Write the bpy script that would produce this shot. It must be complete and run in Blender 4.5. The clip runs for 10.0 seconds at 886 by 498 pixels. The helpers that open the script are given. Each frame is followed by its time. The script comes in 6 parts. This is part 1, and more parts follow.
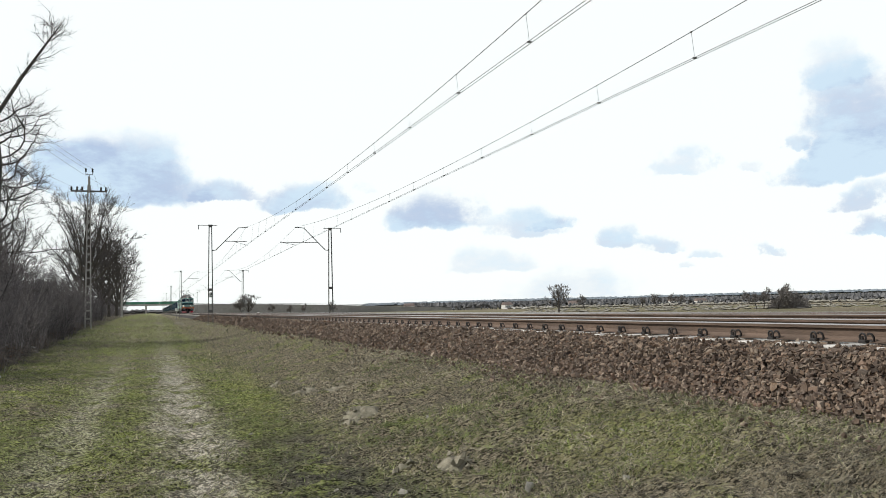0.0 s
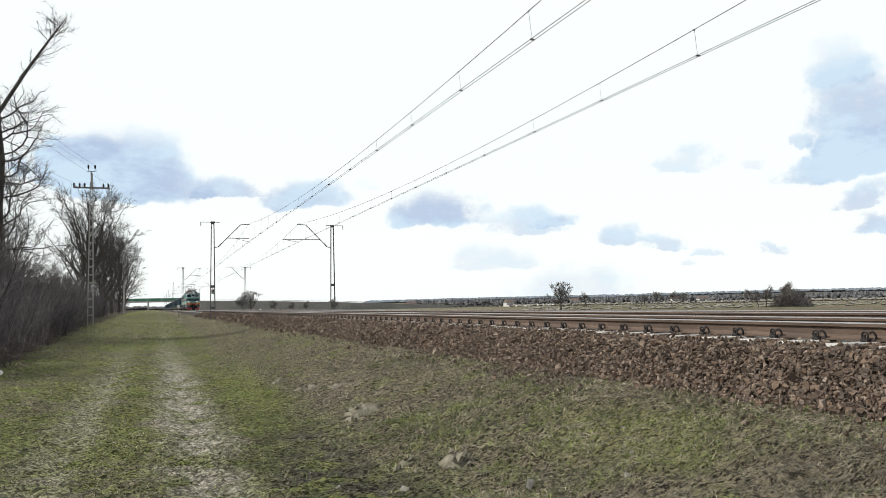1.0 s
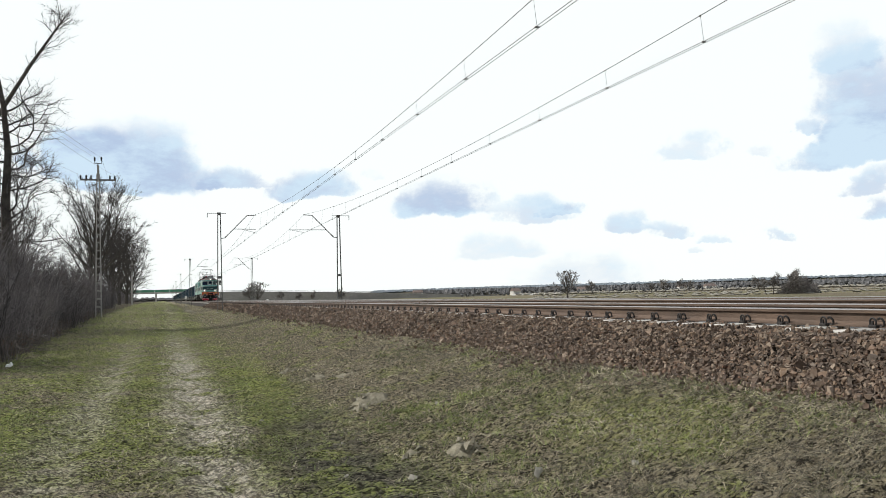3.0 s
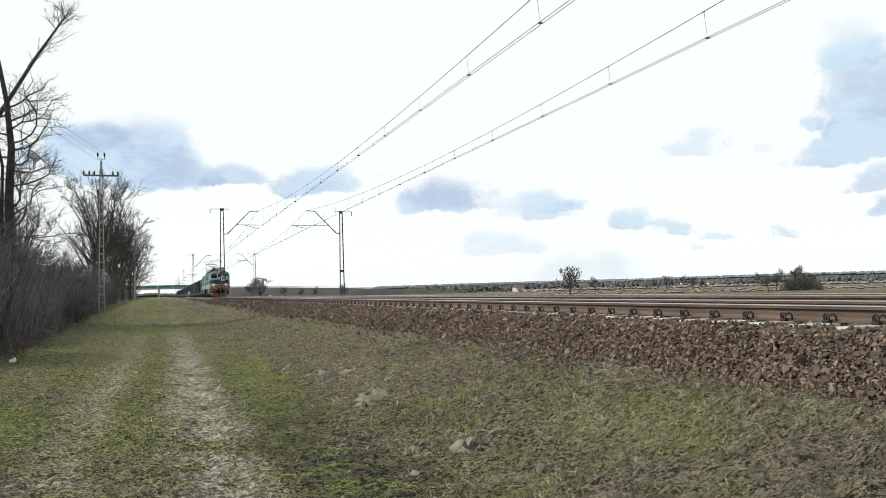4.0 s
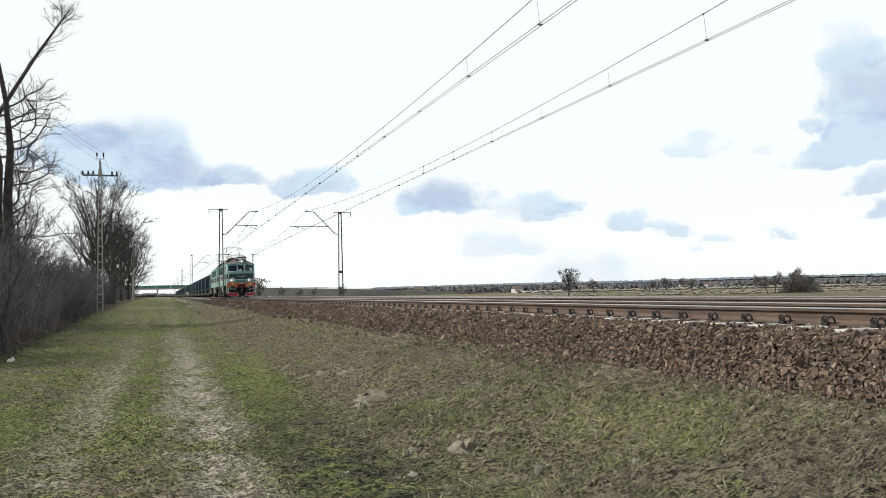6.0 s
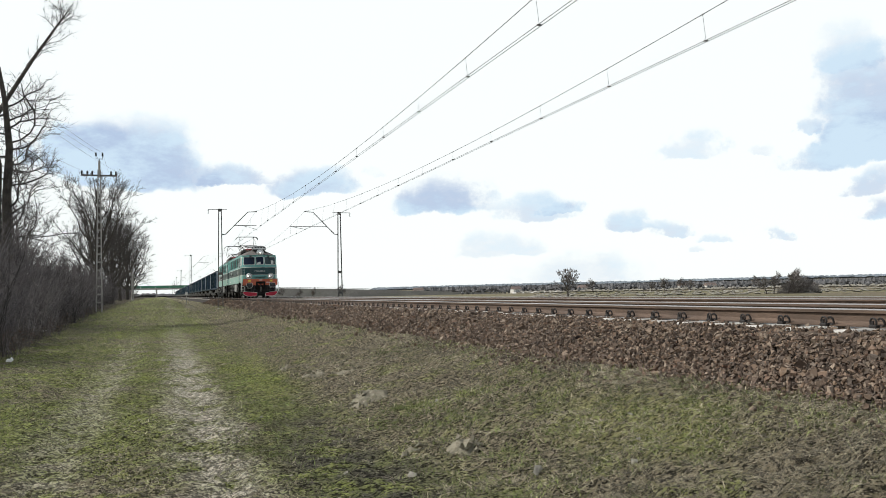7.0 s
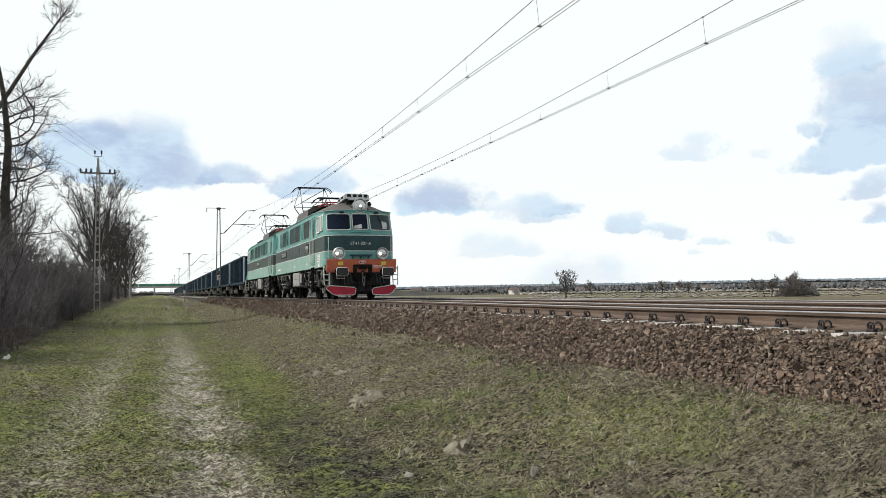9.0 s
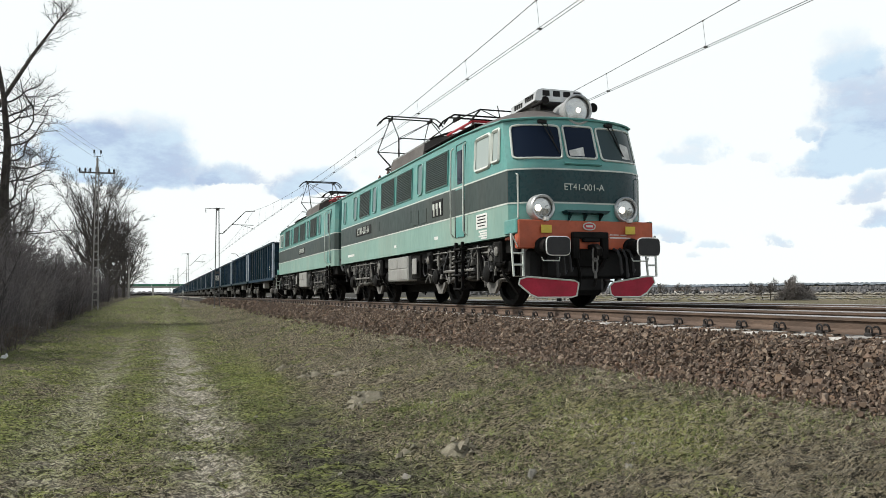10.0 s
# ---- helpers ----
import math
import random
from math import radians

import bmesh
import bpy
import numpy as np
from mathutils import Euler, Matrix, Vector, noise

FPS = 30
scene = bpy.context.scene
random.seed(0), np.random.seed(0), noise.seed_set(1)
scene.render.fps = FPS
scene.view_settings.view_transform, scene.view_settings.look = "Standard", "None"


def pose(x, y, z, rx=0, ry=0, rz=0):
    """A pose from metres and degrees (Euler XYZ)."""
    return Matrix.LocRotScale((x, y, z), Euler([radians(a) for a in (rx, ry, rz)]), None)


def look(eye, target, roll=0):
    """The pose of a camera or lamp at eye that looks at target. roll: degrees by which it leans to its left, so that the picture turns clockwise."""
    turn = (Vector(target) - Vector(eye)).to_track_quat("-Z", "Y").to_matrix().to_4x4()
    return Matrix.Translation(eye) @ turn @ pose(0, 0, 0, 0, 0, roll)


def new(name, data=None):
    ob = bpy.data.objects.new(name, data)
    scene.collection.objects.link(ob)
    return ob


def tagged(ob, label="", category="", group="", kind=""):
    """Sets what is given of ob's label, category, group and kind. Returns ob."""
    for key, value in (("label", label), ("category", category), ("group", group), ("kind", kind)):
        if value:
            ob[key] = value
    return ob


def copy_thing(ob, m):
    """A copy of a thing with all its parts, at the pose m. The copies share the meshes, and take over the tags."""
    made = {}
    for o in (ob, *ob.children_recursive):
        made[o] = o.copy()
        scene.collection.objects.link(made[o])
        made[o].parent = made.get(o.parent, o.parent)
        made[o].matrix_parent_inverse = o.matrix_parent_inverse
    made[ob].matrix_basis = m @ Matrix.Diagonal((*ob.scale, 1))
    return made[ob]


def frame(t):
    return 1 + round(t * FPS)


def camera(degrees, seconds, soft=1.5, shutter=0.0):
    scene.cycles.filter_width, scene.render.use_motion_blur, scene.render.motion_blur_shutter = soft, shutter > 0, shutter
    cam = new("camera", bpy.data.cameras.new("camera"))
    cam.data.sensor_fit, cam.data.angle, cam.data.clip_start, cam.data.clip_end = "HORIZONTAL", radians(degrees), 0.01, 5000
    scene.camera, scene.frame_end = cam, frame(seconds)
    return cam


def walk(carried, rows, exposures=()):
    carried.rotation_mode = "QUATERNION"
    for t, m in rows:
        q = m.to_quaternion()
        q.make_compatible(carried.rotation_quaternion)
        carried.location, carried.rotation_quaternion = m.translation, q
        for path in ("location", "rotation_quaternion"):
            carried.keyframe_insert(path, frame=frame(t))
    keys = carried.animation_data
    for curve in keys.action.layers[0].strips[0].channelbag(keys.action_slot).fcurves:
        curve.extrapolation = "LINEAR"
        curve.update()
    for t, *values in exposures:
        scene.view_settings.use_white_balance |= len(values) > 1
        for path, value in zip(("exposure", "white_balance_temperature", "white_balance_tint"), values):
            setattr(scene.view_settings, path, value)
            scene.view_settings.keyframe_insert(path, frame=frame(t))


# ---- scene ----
# ---- camera ----
EYE = (-7.1667, 0.0, 0.2587)
AIM = [  # seconds, yaw, pitch, roll in degrees
    (0.0, -19.54, 4.04, -1.28), (0.5, -19.40, 3.97, -1.30), (1.0, -19.39, 3.86, -1.13), (1.5, -19.39, 3.75, -0.99),
    (2.0, -19.24, 3.62, -0.97), (2.5, -19.13, 3.36, -1.44), (4.0, -18.74, 2.85, -1.44), (4.5, -18.75, 2.89, -1.39),
    (5.0, -18.78, 2.89, -1.34), (5.5, -18.79, 2.91, -1.26), (7.0, -18.88, 2.95, -1.20), (7.5, -18.89, 2.94, -1.12),
    (8.0, -18.93, 2.96, -1.09), (8.5, -18.96, 2.98, -1.01), (9.0, -18.99, 2.98, -0.75), (9.5, -19.02, 3.00, -0.46),
    (10.0, -19.07, 3.10, -0.41)]


def aimed(yaw, pitch, roll):
    a, b = radians(yaw), radians(pitch)
    ahead = Vector((-math.sin(a) * math.cos(b), math.cos(a) * math.cos(b), math.sin(b)))
    return look(EYE, Vector(EYE) + ahead * 10, roll)


cam = camera(57.05, 10.0, soft=0.6)
walk(cam, [(t, aimed(*turn)) for t, *turn in AIM], exposures=[(0.0, -0.14, 6400, 7), (10.0, -0.14, 6400, 7)])

# ---- world and sun ----
CLOUDS = [  # azimuth, elevation of the flat base, half width, height in degrees, strength
    (-1.3, 7.72, 5.5, 4.59, .95), (-4.5, 8.27, 3.1, 3.23, .70), (5.1, 7.70, 2.7, 1.38, .75), (9.9, 7.03, 3.1, 1.87, .80), (13.8, 8.12, 1.0, .78, .30),
    (18.6, 5.69, 4.6, 2.96, .90), (25.3, 5.01, 2.9, 1.89, .60), (27.1, 5.31, 1.6, .78, .40), (36.1, 8.72, 1.8, 1.68, .42), (40.4, 8.56, 1.4, .80, .40),
    (45.5, 7.66, 3.4, 2.63, .85), (46.6, 9.67, 3.6, 5.79, .80), (45.8, 13.74, 1.9, 3.37, .30), (42.7, 9.81, 1.0, .93, .60), (47.3, 5.65, 1.6, 1.60, .70),
    (47.7, 4.09, 1.4, 1.39, .75), (32.2, 3.88, 2.2, 1.54, .65), (35.2, 3.42, 1.6, 1.07, .60), (38.3, 2.89, 1.2, .67, .45), (41.5, 2.84, .9, .95, .55),
    (37.1, 2.33, 1.1, .38, .40), (22.3, 2.67, 3.4, 1.59, .40), (28.5, .60, 5.3, 2.35, .42)]


class Nodes:
    """Short hand for a node tree."""

    def __init__(self, tree):
        self.tree = tree

    def add(self, kind, _out=0, **values):
        n = self.tree.nodes.new(kind)
        for key, v in values.items():
            if key[0] == "i" and key[1:].isdigit():
                s = n.inputs[int(key[1:])]
            elif key in n.inputs:
                s = n.inputs[key]
            else:
                setattr(n, key, v)
                continue
            if isinstance(v, bpy.types.NodeSocket):
                self.tree.links.new(v, s)
            else:
                s.default_value = v
        return n.outputs[_out] if len(n.outputs) else None

    def math(self, op, a, b=0.0, c=0.0):
        return self.add("ShaderNodeMath", operation=op, i0=a, i1=b, i2=c)

    def mix(self, fac, a, b, blend="MIX"):
        return self.add("ShaderNodeMixRGB", blend_type=blend, i0=fac, i1=a, i2=b)

    def ramp(self, fac, *stops):
        n = self.tree.nodes.new("ShaderNodeValToRGB")
        while len(n.color_ramp.elements) < len(stops):
            n.color_ramp.elements.new(0.5)
        for e, (p, c) in zip(n.color_ramp.elements, stops):
            e.position, e.color = p, (c, c, c, 1) if isinstance(c, (int, float)) else (*c, 1)
        self.tree.links.new(fac, n.inputs[0])
        return n.outputs[0]

    def noise(self, vec, scale, detail=4.0, rough=0.55, dist=0.0):
        return self.add("ShaderNodeTexNoise", Vector=vec, Scale=scale, Detail=detail, Roughness=rough, Distortion=dist)

    def smooth(self, x, lo, hi):
        return self.add("ShaderNodeMapRange", interpolation_type="SMOOTHSTEP", i0=x, i1=lo, i2=hi, i3=0.0, i4=1.0)


SUN_EL, SUN_AZ = 44.0, 292.0   # degrees; azimuth from +y towards +x
world = bpy.data.worlds.new("sky")
scene.world = world
world.use_nodes = True
world.node_tree.nodes.clear()
w = Nodes(world.node_tree)
ray = w.add("ShaderNodeTexCoord")
wob = w.add("ShaderNodeTexNoise", 1, Vector=ray, Scale=9.0, Detail=6.0, Roughness=0.6)
wob2 = w.add("ShaderNodeVectorMath", operation="SUBTRACT", i0=wob, i1=(.5, .5, .5))
wob3 = w.add("ShaderNodeVectorMath", operation="MULTIPLY", i0=wob2, i1=(.17, .17, .034))
wox = w.add("ShaderNodeTexNoise", 1, Vector=ray, Scale=34.0, Detail=5.0, Roughness=0.65)
wox2 = w.add("ShaderNodeVectorMath", operation="SUBTRACT", i0=wox, i1=(.5, .5, .5))
wox3 = w.add("ShaderNodeVectorMath", operation="MULTIPLY", i0=wox2, i1=(.05, .05, .014))
wob3 = w.add("ShaderNodeVectorMath", operation="ADD", i0=wob3, i1=wox3)
warped = w.add("ShaderNodeVectorMath", operation="ADD", i0=ray, i1=wob3)
sx = w.add("ShaderNodeSeparateXYZ", i0=warped)
sy, sz = sx.node.outputs[1], sx.node.outputs[2]
az = w.math("ARCTAN2", sx, sy)
el = w.math("ARCSINE", sz)
mask = None
for a, e, ra, re, s in CLOUDS:
    da = w.math("MULTIPLY", w.math("SUBTRACT", az, radians(a)), 1 / radians(ra))
    de = w.math("MULTIPLY", w.math("SUBTRACT", el, radians(e)), 1 / radians(re))
    de = w.math("MULTIPLY", de, w.math("MULTIPLY_ADD", w.smooth(de, .05, -.05), 5.0, 1.0))
    d = w.math("ADD", w.math("MULTIPLY", da, da), w.math("MULTIPLY", de, de))
    one = w.math("MULTIPLY", w.smooth(d, 1.25, 0.12), s)
    mask = one if mask is None else w.math("MINIMUM", w.math("ADD", mask, one), 1.0)
# the same broken clouds go on all round
far_noise = w.noise(ray, 3.2, 5.0)
behind = w.math("MULTIPLY", w.smooth(far_noise, .52, .66), w.smooth(sy, 0.45, 0.2))
mask = w.math("MAXIMUM", mask, w.math("MULTIPLY", behind, .7))
fine = w.noise(w.add("ShaderNodeMapping", Vector=ray, Scale=(1, 1, 2.2)), 11.0, 7.0, .62)
mask = w.math("MULTIPLY", w.smooth(w.math("MULTIPLY_ADD", w.math("SUBTRACT", fine, .5), w.math("MULTIPLY", w.smooth(mask, 0.0, .25), 1.5), mask), .0, 1.0), .95)
sky = w.add("ShaderNodeTexSky", sky_type="NISHITA", sun_disc=False, sun_elevation=radians(SUN_EL), sun_rotation=radians(SUN_AZ))
blue = w.add("ShaderNodeVectorMath", operation="SCALE", i0=sky, Scale=0.08)
up = w.add("ShaderNodeSeparateXYZ", _out=2, i0=ray)
haze = w.math("SUBTRACT", .88, w.math("MULTIPLY", w.smooth(up, .36, .80), .74))
veil = w.mix(haze, blue, (1.22, 1.24, 1.23, 1))
tone = w.mix(w.smooth(fine, .38, .62), (.47, .585, .82, 1), (.70, .86, 1.02, 1))
cover = w.mix(mask, veil, tone)
w.add("ShaderNodeOutputWorld", Surface=w.add("ShaderNodeBackground", Color=cover, Strength=1.0))

sun = new("sun", bpy.data.lights.new("sun", "SUN"))
sun.data.energy, sun.data.angle, sun.data.color = 5.0, radians(4), (1.0, .95, .88)
sun.matrix_world = look((0, 0, 0), (-math.sin(radians(SUN_AZ)) * math.cos(radians(SUN_EL)), -math.cos(radians(SUN_AZ)) * math.cos(radians(SUN_EL)), -math.sin(radians(SUN_EL))))

# ---- mesh helpers ----


class Shape:
    """Vertices and faces gathered piece by piece; mi is the material index of what is added."""

    def __init__(self):
        self.v, self.f, self.m, self.mi = [], [], [], 0

    def put(self, verts, faces):
        n = len(self.v)
        self.v += [tuple(p) for p in verts]
        self.f += [tuple(i + n for i in f) for f in faces]
        self.m += [self.mi] * len(faces)
        return self

    def box(self, lo, hi, bev=0.0, m=None):
        c = [(a + b) / 2 for a, b in zip(lo, hi)]
        h = [abs(b - a) / 2 for a, b in zip(lo, hi)]
        b = min(bev, *(x * .9 for x in h))
        pts, faces = [], []
        if b <= 0:
            for i in range(8):
                pts.append([c[k] + (h[k] if i >> k & 1 else -h[k]) for k in range(3)])
            faces = [(0, 2, 3, 1), (4, 5, 7, 6), (0, 1, 5, 4), (2, 6, 7, 3), (0, 4, 6, 2), (1, 3, 7, 5)]
        else:
            idx = {}
            for i in range(8):
                s = [1 if i >> k & 1 else -1 for k in range(3)]
                for ax in range(3):
                    p = [c[k] + s[k] * (h[k] if k == ax else h[k] - b) for k in range(3)]
                    idx[(i, ax)] = len(pts)
                    pts.append(p)
            quads = {0: [(0, 2, 6, 4), (1, 5, 7, 3)], 1: [(0, 4, 5, 1), (2, 3, 7, 6)], 2: [(0, 1, 3, 2), (4, 6, 7, 5)]}
            for ax in range(3):
                for q in quads[ax]:
                    faces.append(tuple(idx[(i, ax)] for i in q))
            for i in range(8):
                for k in range(3):
                    j = i ^ (1 << k)
                    if i < j:
                        a1, a2 = [x for x in range(3) if x != k]
                        faces.append((idx[(i, a1)], idx[(j, a1)], idx[(j, a2)], idx[(i, a2)]))
                faces.append((idx[(i, 0)], idx[(i, 1)], idx[(i, 2)]))
        if m is not None:
            pts = [m @ Vector(p) for p in pts]
        return self.put(pts, faces)

    def tube(self, pts, r, n=6, closed=False, r1=None):
        pts = [Vector(p) for p in pts]
        k = len(pts)
        rings, up = [], None
        for i, p in enumerate(pts):
            if closed:
                d = pts[(i + 1) % k] - pts[i - 1]
            else:
                d = pts[min(i + 1, k - 1)] - pts[max(i - 1, 0)]
            d.normalize()
            if up is None:
                up = d.orthogonal().normalized()
            up = (up - d * up.dot(d))
            up = up.normalized() if up.length > 1e-6 else d.orthogonal().normalized()
            side = d.cross(up)
            rr = r if r1 is None else r + (r1 - r) * i / max(1, k - 1)
            rings.append([p + (up * math.cos(2 * math.pi * j / n) + side * math.sin(2 * math.pi * j / n)) * rr for j in range(n)])
        verts = [q for ring in rings for q in ring]
        faces = []
        for i in range(k if closed else k - 1):
            a, b = i * n, ((i + 1) % k) * n
            faces += [(a + j, a + (j + 1) % n, b + (j + 1) % n, b + j) for j in range(n)]
        if not closed:
            faces += [tuple(range(n))[::-1], tuple((k - 1) * n + j for j in range(n))]
        return self.put(verts, faces)

    def spike(self, a, b, r):
        """A thin three-sided twig that runs to a point."""
        d = (b - a).normalized()
        u = d.orthogonal().normalized() * r
        v = d.cross(u)
        return self.put([a + u, a - u * .5 + v * .87, a - u * .5 - v * .87, b], [(0, 1, 3), (1, 2, 3), (2, 0, 3)])

    def lathe(self, prof, m, n=24, cap=True):
        """prof: (radius, height) pairs turned round the z axis of m."""
        verts = [m @ Vector((r * math.cos(2 * math.pi * j / n), r * math.sin(2 * math.pi * j / n), z)) for r, z in prof for j in range(n)]
        faces = [(i * n + j, i * n + (j + 1) % n, (i + 1) * n + (j + 1) % n, (i + 1) * n + j) for i in range(len(prof) - 1) for j in range(n)]
        if cap:
            faces += [tuple(range(n))[::-1], tuple((len(prof) - 1) * n + j for j in range(n))]
        return self.put(verts, faces)

    def prism(self, poly, a, b, place):
        """poly: (u, v) pairs; place(u, v, w) gives the point; w runs from a to b."""
        n = len(poly)
        verts = [place(u, v, a) for u, v in poly] + [place(u, v, b) for u, v in poly]
        faces = [tuple(range(n))[::-1], tuple(range(n, 2 * n))] + [(i, (i + 1) % n, n + (i + 1) % n, n + i) for i in range(n)]
        return self.put(verts, faces)

    def grid(self, nu, nv, place):
        verts = [place(i / nu, j / nv) for j in range(nv + 1) for i in range(nu + 1)]
        faces = [(j * (nu + 1) + i, j * (nu + 1) + i + 1, (j + 1) * (nu + 1) + i + 1, (j + 1) * (nu + 1) + i) for j in range(nv) for i in range(nu)]
        return self.put(verts, faces)

    def mesh(self, name, mats, smooth=True):
        me = bpy.data.meshes.new(name)
        me.from_pydata([tuple(p) for p in self.v], [], self.f)
        for mt in mats if isinstance(mats, (list, tuple)) else [mats]:
            me.materials.append(mt)
        if any(self.m):
            me.polygons.foreach_set("material_index", self.m)
        fix = bmesh.new()
        fix.from_mesh(me)
        if len(fix.faces) < 60000:
            bmesh.ops.recalc_face_normals(fix, faces=fix.faces)
        fix.to_mesh(me)
        fix.free()
        if smooth:
            me.polygons.foreach_set("use_smooth", [True] * len(me.polygons))
            me.set_sharp_from_angle(angle=radians(34))
        me.update()
        return me


def part(name, shape, material, parent=None, label="", smooth=True, at=None):
    """Links a shape (or ready mesh) as one mesh object under a thing or part."""
    me = shape.mesh(name, material, smooth) if isinstance(shape, Shape) else shape
    ob = new(name, me)
    if parent is not None:
        ob.parent = parent
    if at is not None:
        ob.matrix_basis = at
    if label:
        ob["label"] = label
    return ob


def thing(name, label, category, at=None, group="", kind=""):
    ob = new(name)
    ob.empty_display_size = 0.3
    if at is not None:
        ob.matrix_basis = at
    return tagged(ob, label, category, group, kind)


def letters(text, size, material, name, parent, m, depth=0.004):
    cu = bpy.data.curves.new(name, "FONT")
    cu.body, cu.size, cu.extrude, cu.align_x, cu.align_y = text, size, depth, "CENTER", "CENTER"
    tmp = bpy.data.objects.new("letters_tmp", cu)
    scene.collection.objects.link(tmp)
    bpy.context.view_layer.update()
    me = bpy.data.meshes.new_from_object(tmp.evaluated_get(bpy.context.evaluated_depsgraph_get()))
    bpy.data.objects.remove(tmp)
    me.materials.clear()
    me.materials.append(material)
    return part(name, me, material, parent, at=m)


# ---- materials ----


def surface(name, color, rough=0.6, metal=0.0, var=0.25, scale=6.0, grime=None, grime_amount=0.0, bump=0.0, bscale=60.0, spec=0.5, rand=0.0, island=0.0, stretch=(1, 1, 1), coat=0.0):
    """A material with colour variation at two scales, dirt of its own shape, and fine relief."""
    mt = bpy.data.materials.new(name)
    mt.use_nodes = True
    mt.node_tree.nodes.clear()
    n = Nodes(mt.node_tree)
    tc = n.add("ShaderNodeTexCoord", 3)
    vec = n.add("ShaderNodeMapping", Vector=tc, Scale=stretch)
    big, small = n.noise(vec, scale, 5.0), n.noise(vec, scale * 9, 4.0)
    dark = tuple(c * (1 - var) for c in color) + (1,)
    light = tuple(min(1, c * (1 + var)) for c in color) + (1,)
    col = n.mix(n.smooth(big, .3, .7), dark, light)
    col = n.mix(n.math("MULTIPLY", n.smooth(small, .42, .68), .45), col, tuple(c * (1 - var * 1.3) for c in color) + (1,))
    if rand:
        info = n.add("ShaderNodeObjectInfo", 5)
        col = n.add("ShaderNodeHueSaturation", Color=col, Value=n.math("MULTIPLY_ADD", info, rand * 2, 1 - rand), Hue=n.math("MULTIPLY_ADD", info, .04, .48))
    if island:
        geo = n.add("ShaderNodeNewGeometry", 8)
        col = n.add("ShaderNodeHueSaturation", Color=col, Value=n.math("MULTIPLY_ADD", geo, island * 2, 1 - island), Hue=n.math("MULTIPLY_ADD", geo, .03, .485))
    if grime:
        g = n.noise(vec, scale * .6, 8.0, .7)
        col = n.mix(n.math("MULTIPLY", n.smooth(g, .45, .75), grime_amount), col, (*grime, 1))
    bs = n.add("ShaderNodeBsdfPrincipled", Metallic=metal)
    b = bs.node
    n.tree.links.new(col, b.inputs["Base Color"])
    n.tree.links.new(n.math("MULTIPLY_ADD", small, .25, max(0.02, rough - .12)), b.inputs["Roughness"])
    b.inputs["Specular IOR Level"].default_value = spec
    b.inputs["Coat Weight"].default_value = coat
    if bump:
        bn = n.noise(vec, bscale, 5.0)
        n.tree.links.new(n.add("ShaderNodeBump", Height=bn, Strength=bump, Distance=0.02), b.inputs["Normal"])
    n.add("ShaderNodeOutputMaterial", Surface=bs)
    return mt


def glowing(name, color, strength):
    mt = bpy.data.materials.new(name)
    mt.use_nodes = True
    b = mt.node_tree.nodes["Principled BSDF"]
    b.inputs["Base Color"].default_value = (*color, 1)
    b.inputs["Emission Color"].default_value = (*color, 1)
    b.inputs["Emission Strength"].default_value = strength
    return mt


RAIL_SIDE = surface("rail_steel_rusty", (.098, .064, .045), .75, .1, .3, 5, (.05, .035, .03), .5, .3, 80, stretch=(1, .25, 1))
RAIL_TOP = surface("rail_head_polished", (.42, .41, .40), .32, .9, .1, 4)
CLIP = surface("clip_steel", (.018, .015, .014), .7, .3, .3, 8)
CONCRETE = surface("concrete", (.42, .40, .37), .9, 0, .25, 3, (.2, .17, .14), .5, .5, 60, rand=.15)


def stone_material(name, single):
    """Crushed rock: every stone has a tint of its own, with dusty faces and fine grain."""
    mt = bpy.data.materials.new(name)
    mt.use_nodes = True
    mt.node_tree.nodes.clear()
    n = Nodes(mt.node_tree)
    pick = n.add("ShaderNodeObjectInfo", 5) if single else n.add("ShaderNodeNewGeometry", 8)
    pos = n.add("ShaderNodeNewGeometry", 0)
    col = n.ramp(pick, (0, (.040, .029, .023)), (.2, (.108, .074, .054)), (.4, (.070, .051, .040)), (.55, (.155, .102, .067)), (.7, (.10, .078, .064)), (.86, (.26, .20, .15)), (1, (.13, .074, .049)))
    dust = n.noise(pos, 16.0, 5.0, .65)
    col = n.mix(n.math("MULTIPLY", n.smooth(dust, .48, .7), .35), col, (.25, .21, .17, 1))
    grain = n.noise(pos, 110.0, 4.0, .7)
    col = n.mix(n.math("MULTIPLY", n.smooth(grain, .5, .75), .35), col, (.06, .045, .036, 1))
    bs = n.add("ShaderNodeBsdfPrincipled", Roughness=.88)
    n.tree.links.new(col, bs.node.inputs["Base Color"])
    bs.node.inputs["Specular IOR Level"].default_value = .3
    n.tree.links.new(n.add("ShaderNodeBump", Height=grain, Strength=.35, Distance=.01), bs.node.inputs["Normal"])
    n.add("ShaderNodeOutputMaterial", Surface=bs)
    return mt


STONE = stone_material("ballast_stone", True)
STONES = stone_material("ballast_stones", False)
# bed kept nearly black: its colour carries the shade between the stones
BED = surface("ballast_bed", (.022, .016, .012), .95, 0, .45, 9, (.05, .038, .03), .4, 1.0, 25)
STEEL = surface("mast_steel", (.095, .095, .092), .6, .3, .3, 2, (.12, .075, .05), .4, .1, 40)
WIRE = surface("wire_copper", (.06, .055, .05), .5, .6, .2, 2)
CERAMIC = surface("insulator_brown", (.12, .07, .05), .3, 0, .2, 5)
WHITE = surface("white_paint", (.72, .72, .69), .5, 0, .12, 4, (.3, .27, .22), .35)
BLACKP = surface("black_paint", (.009, .009, .009), .6, 0, .3, 4, spec=.25)
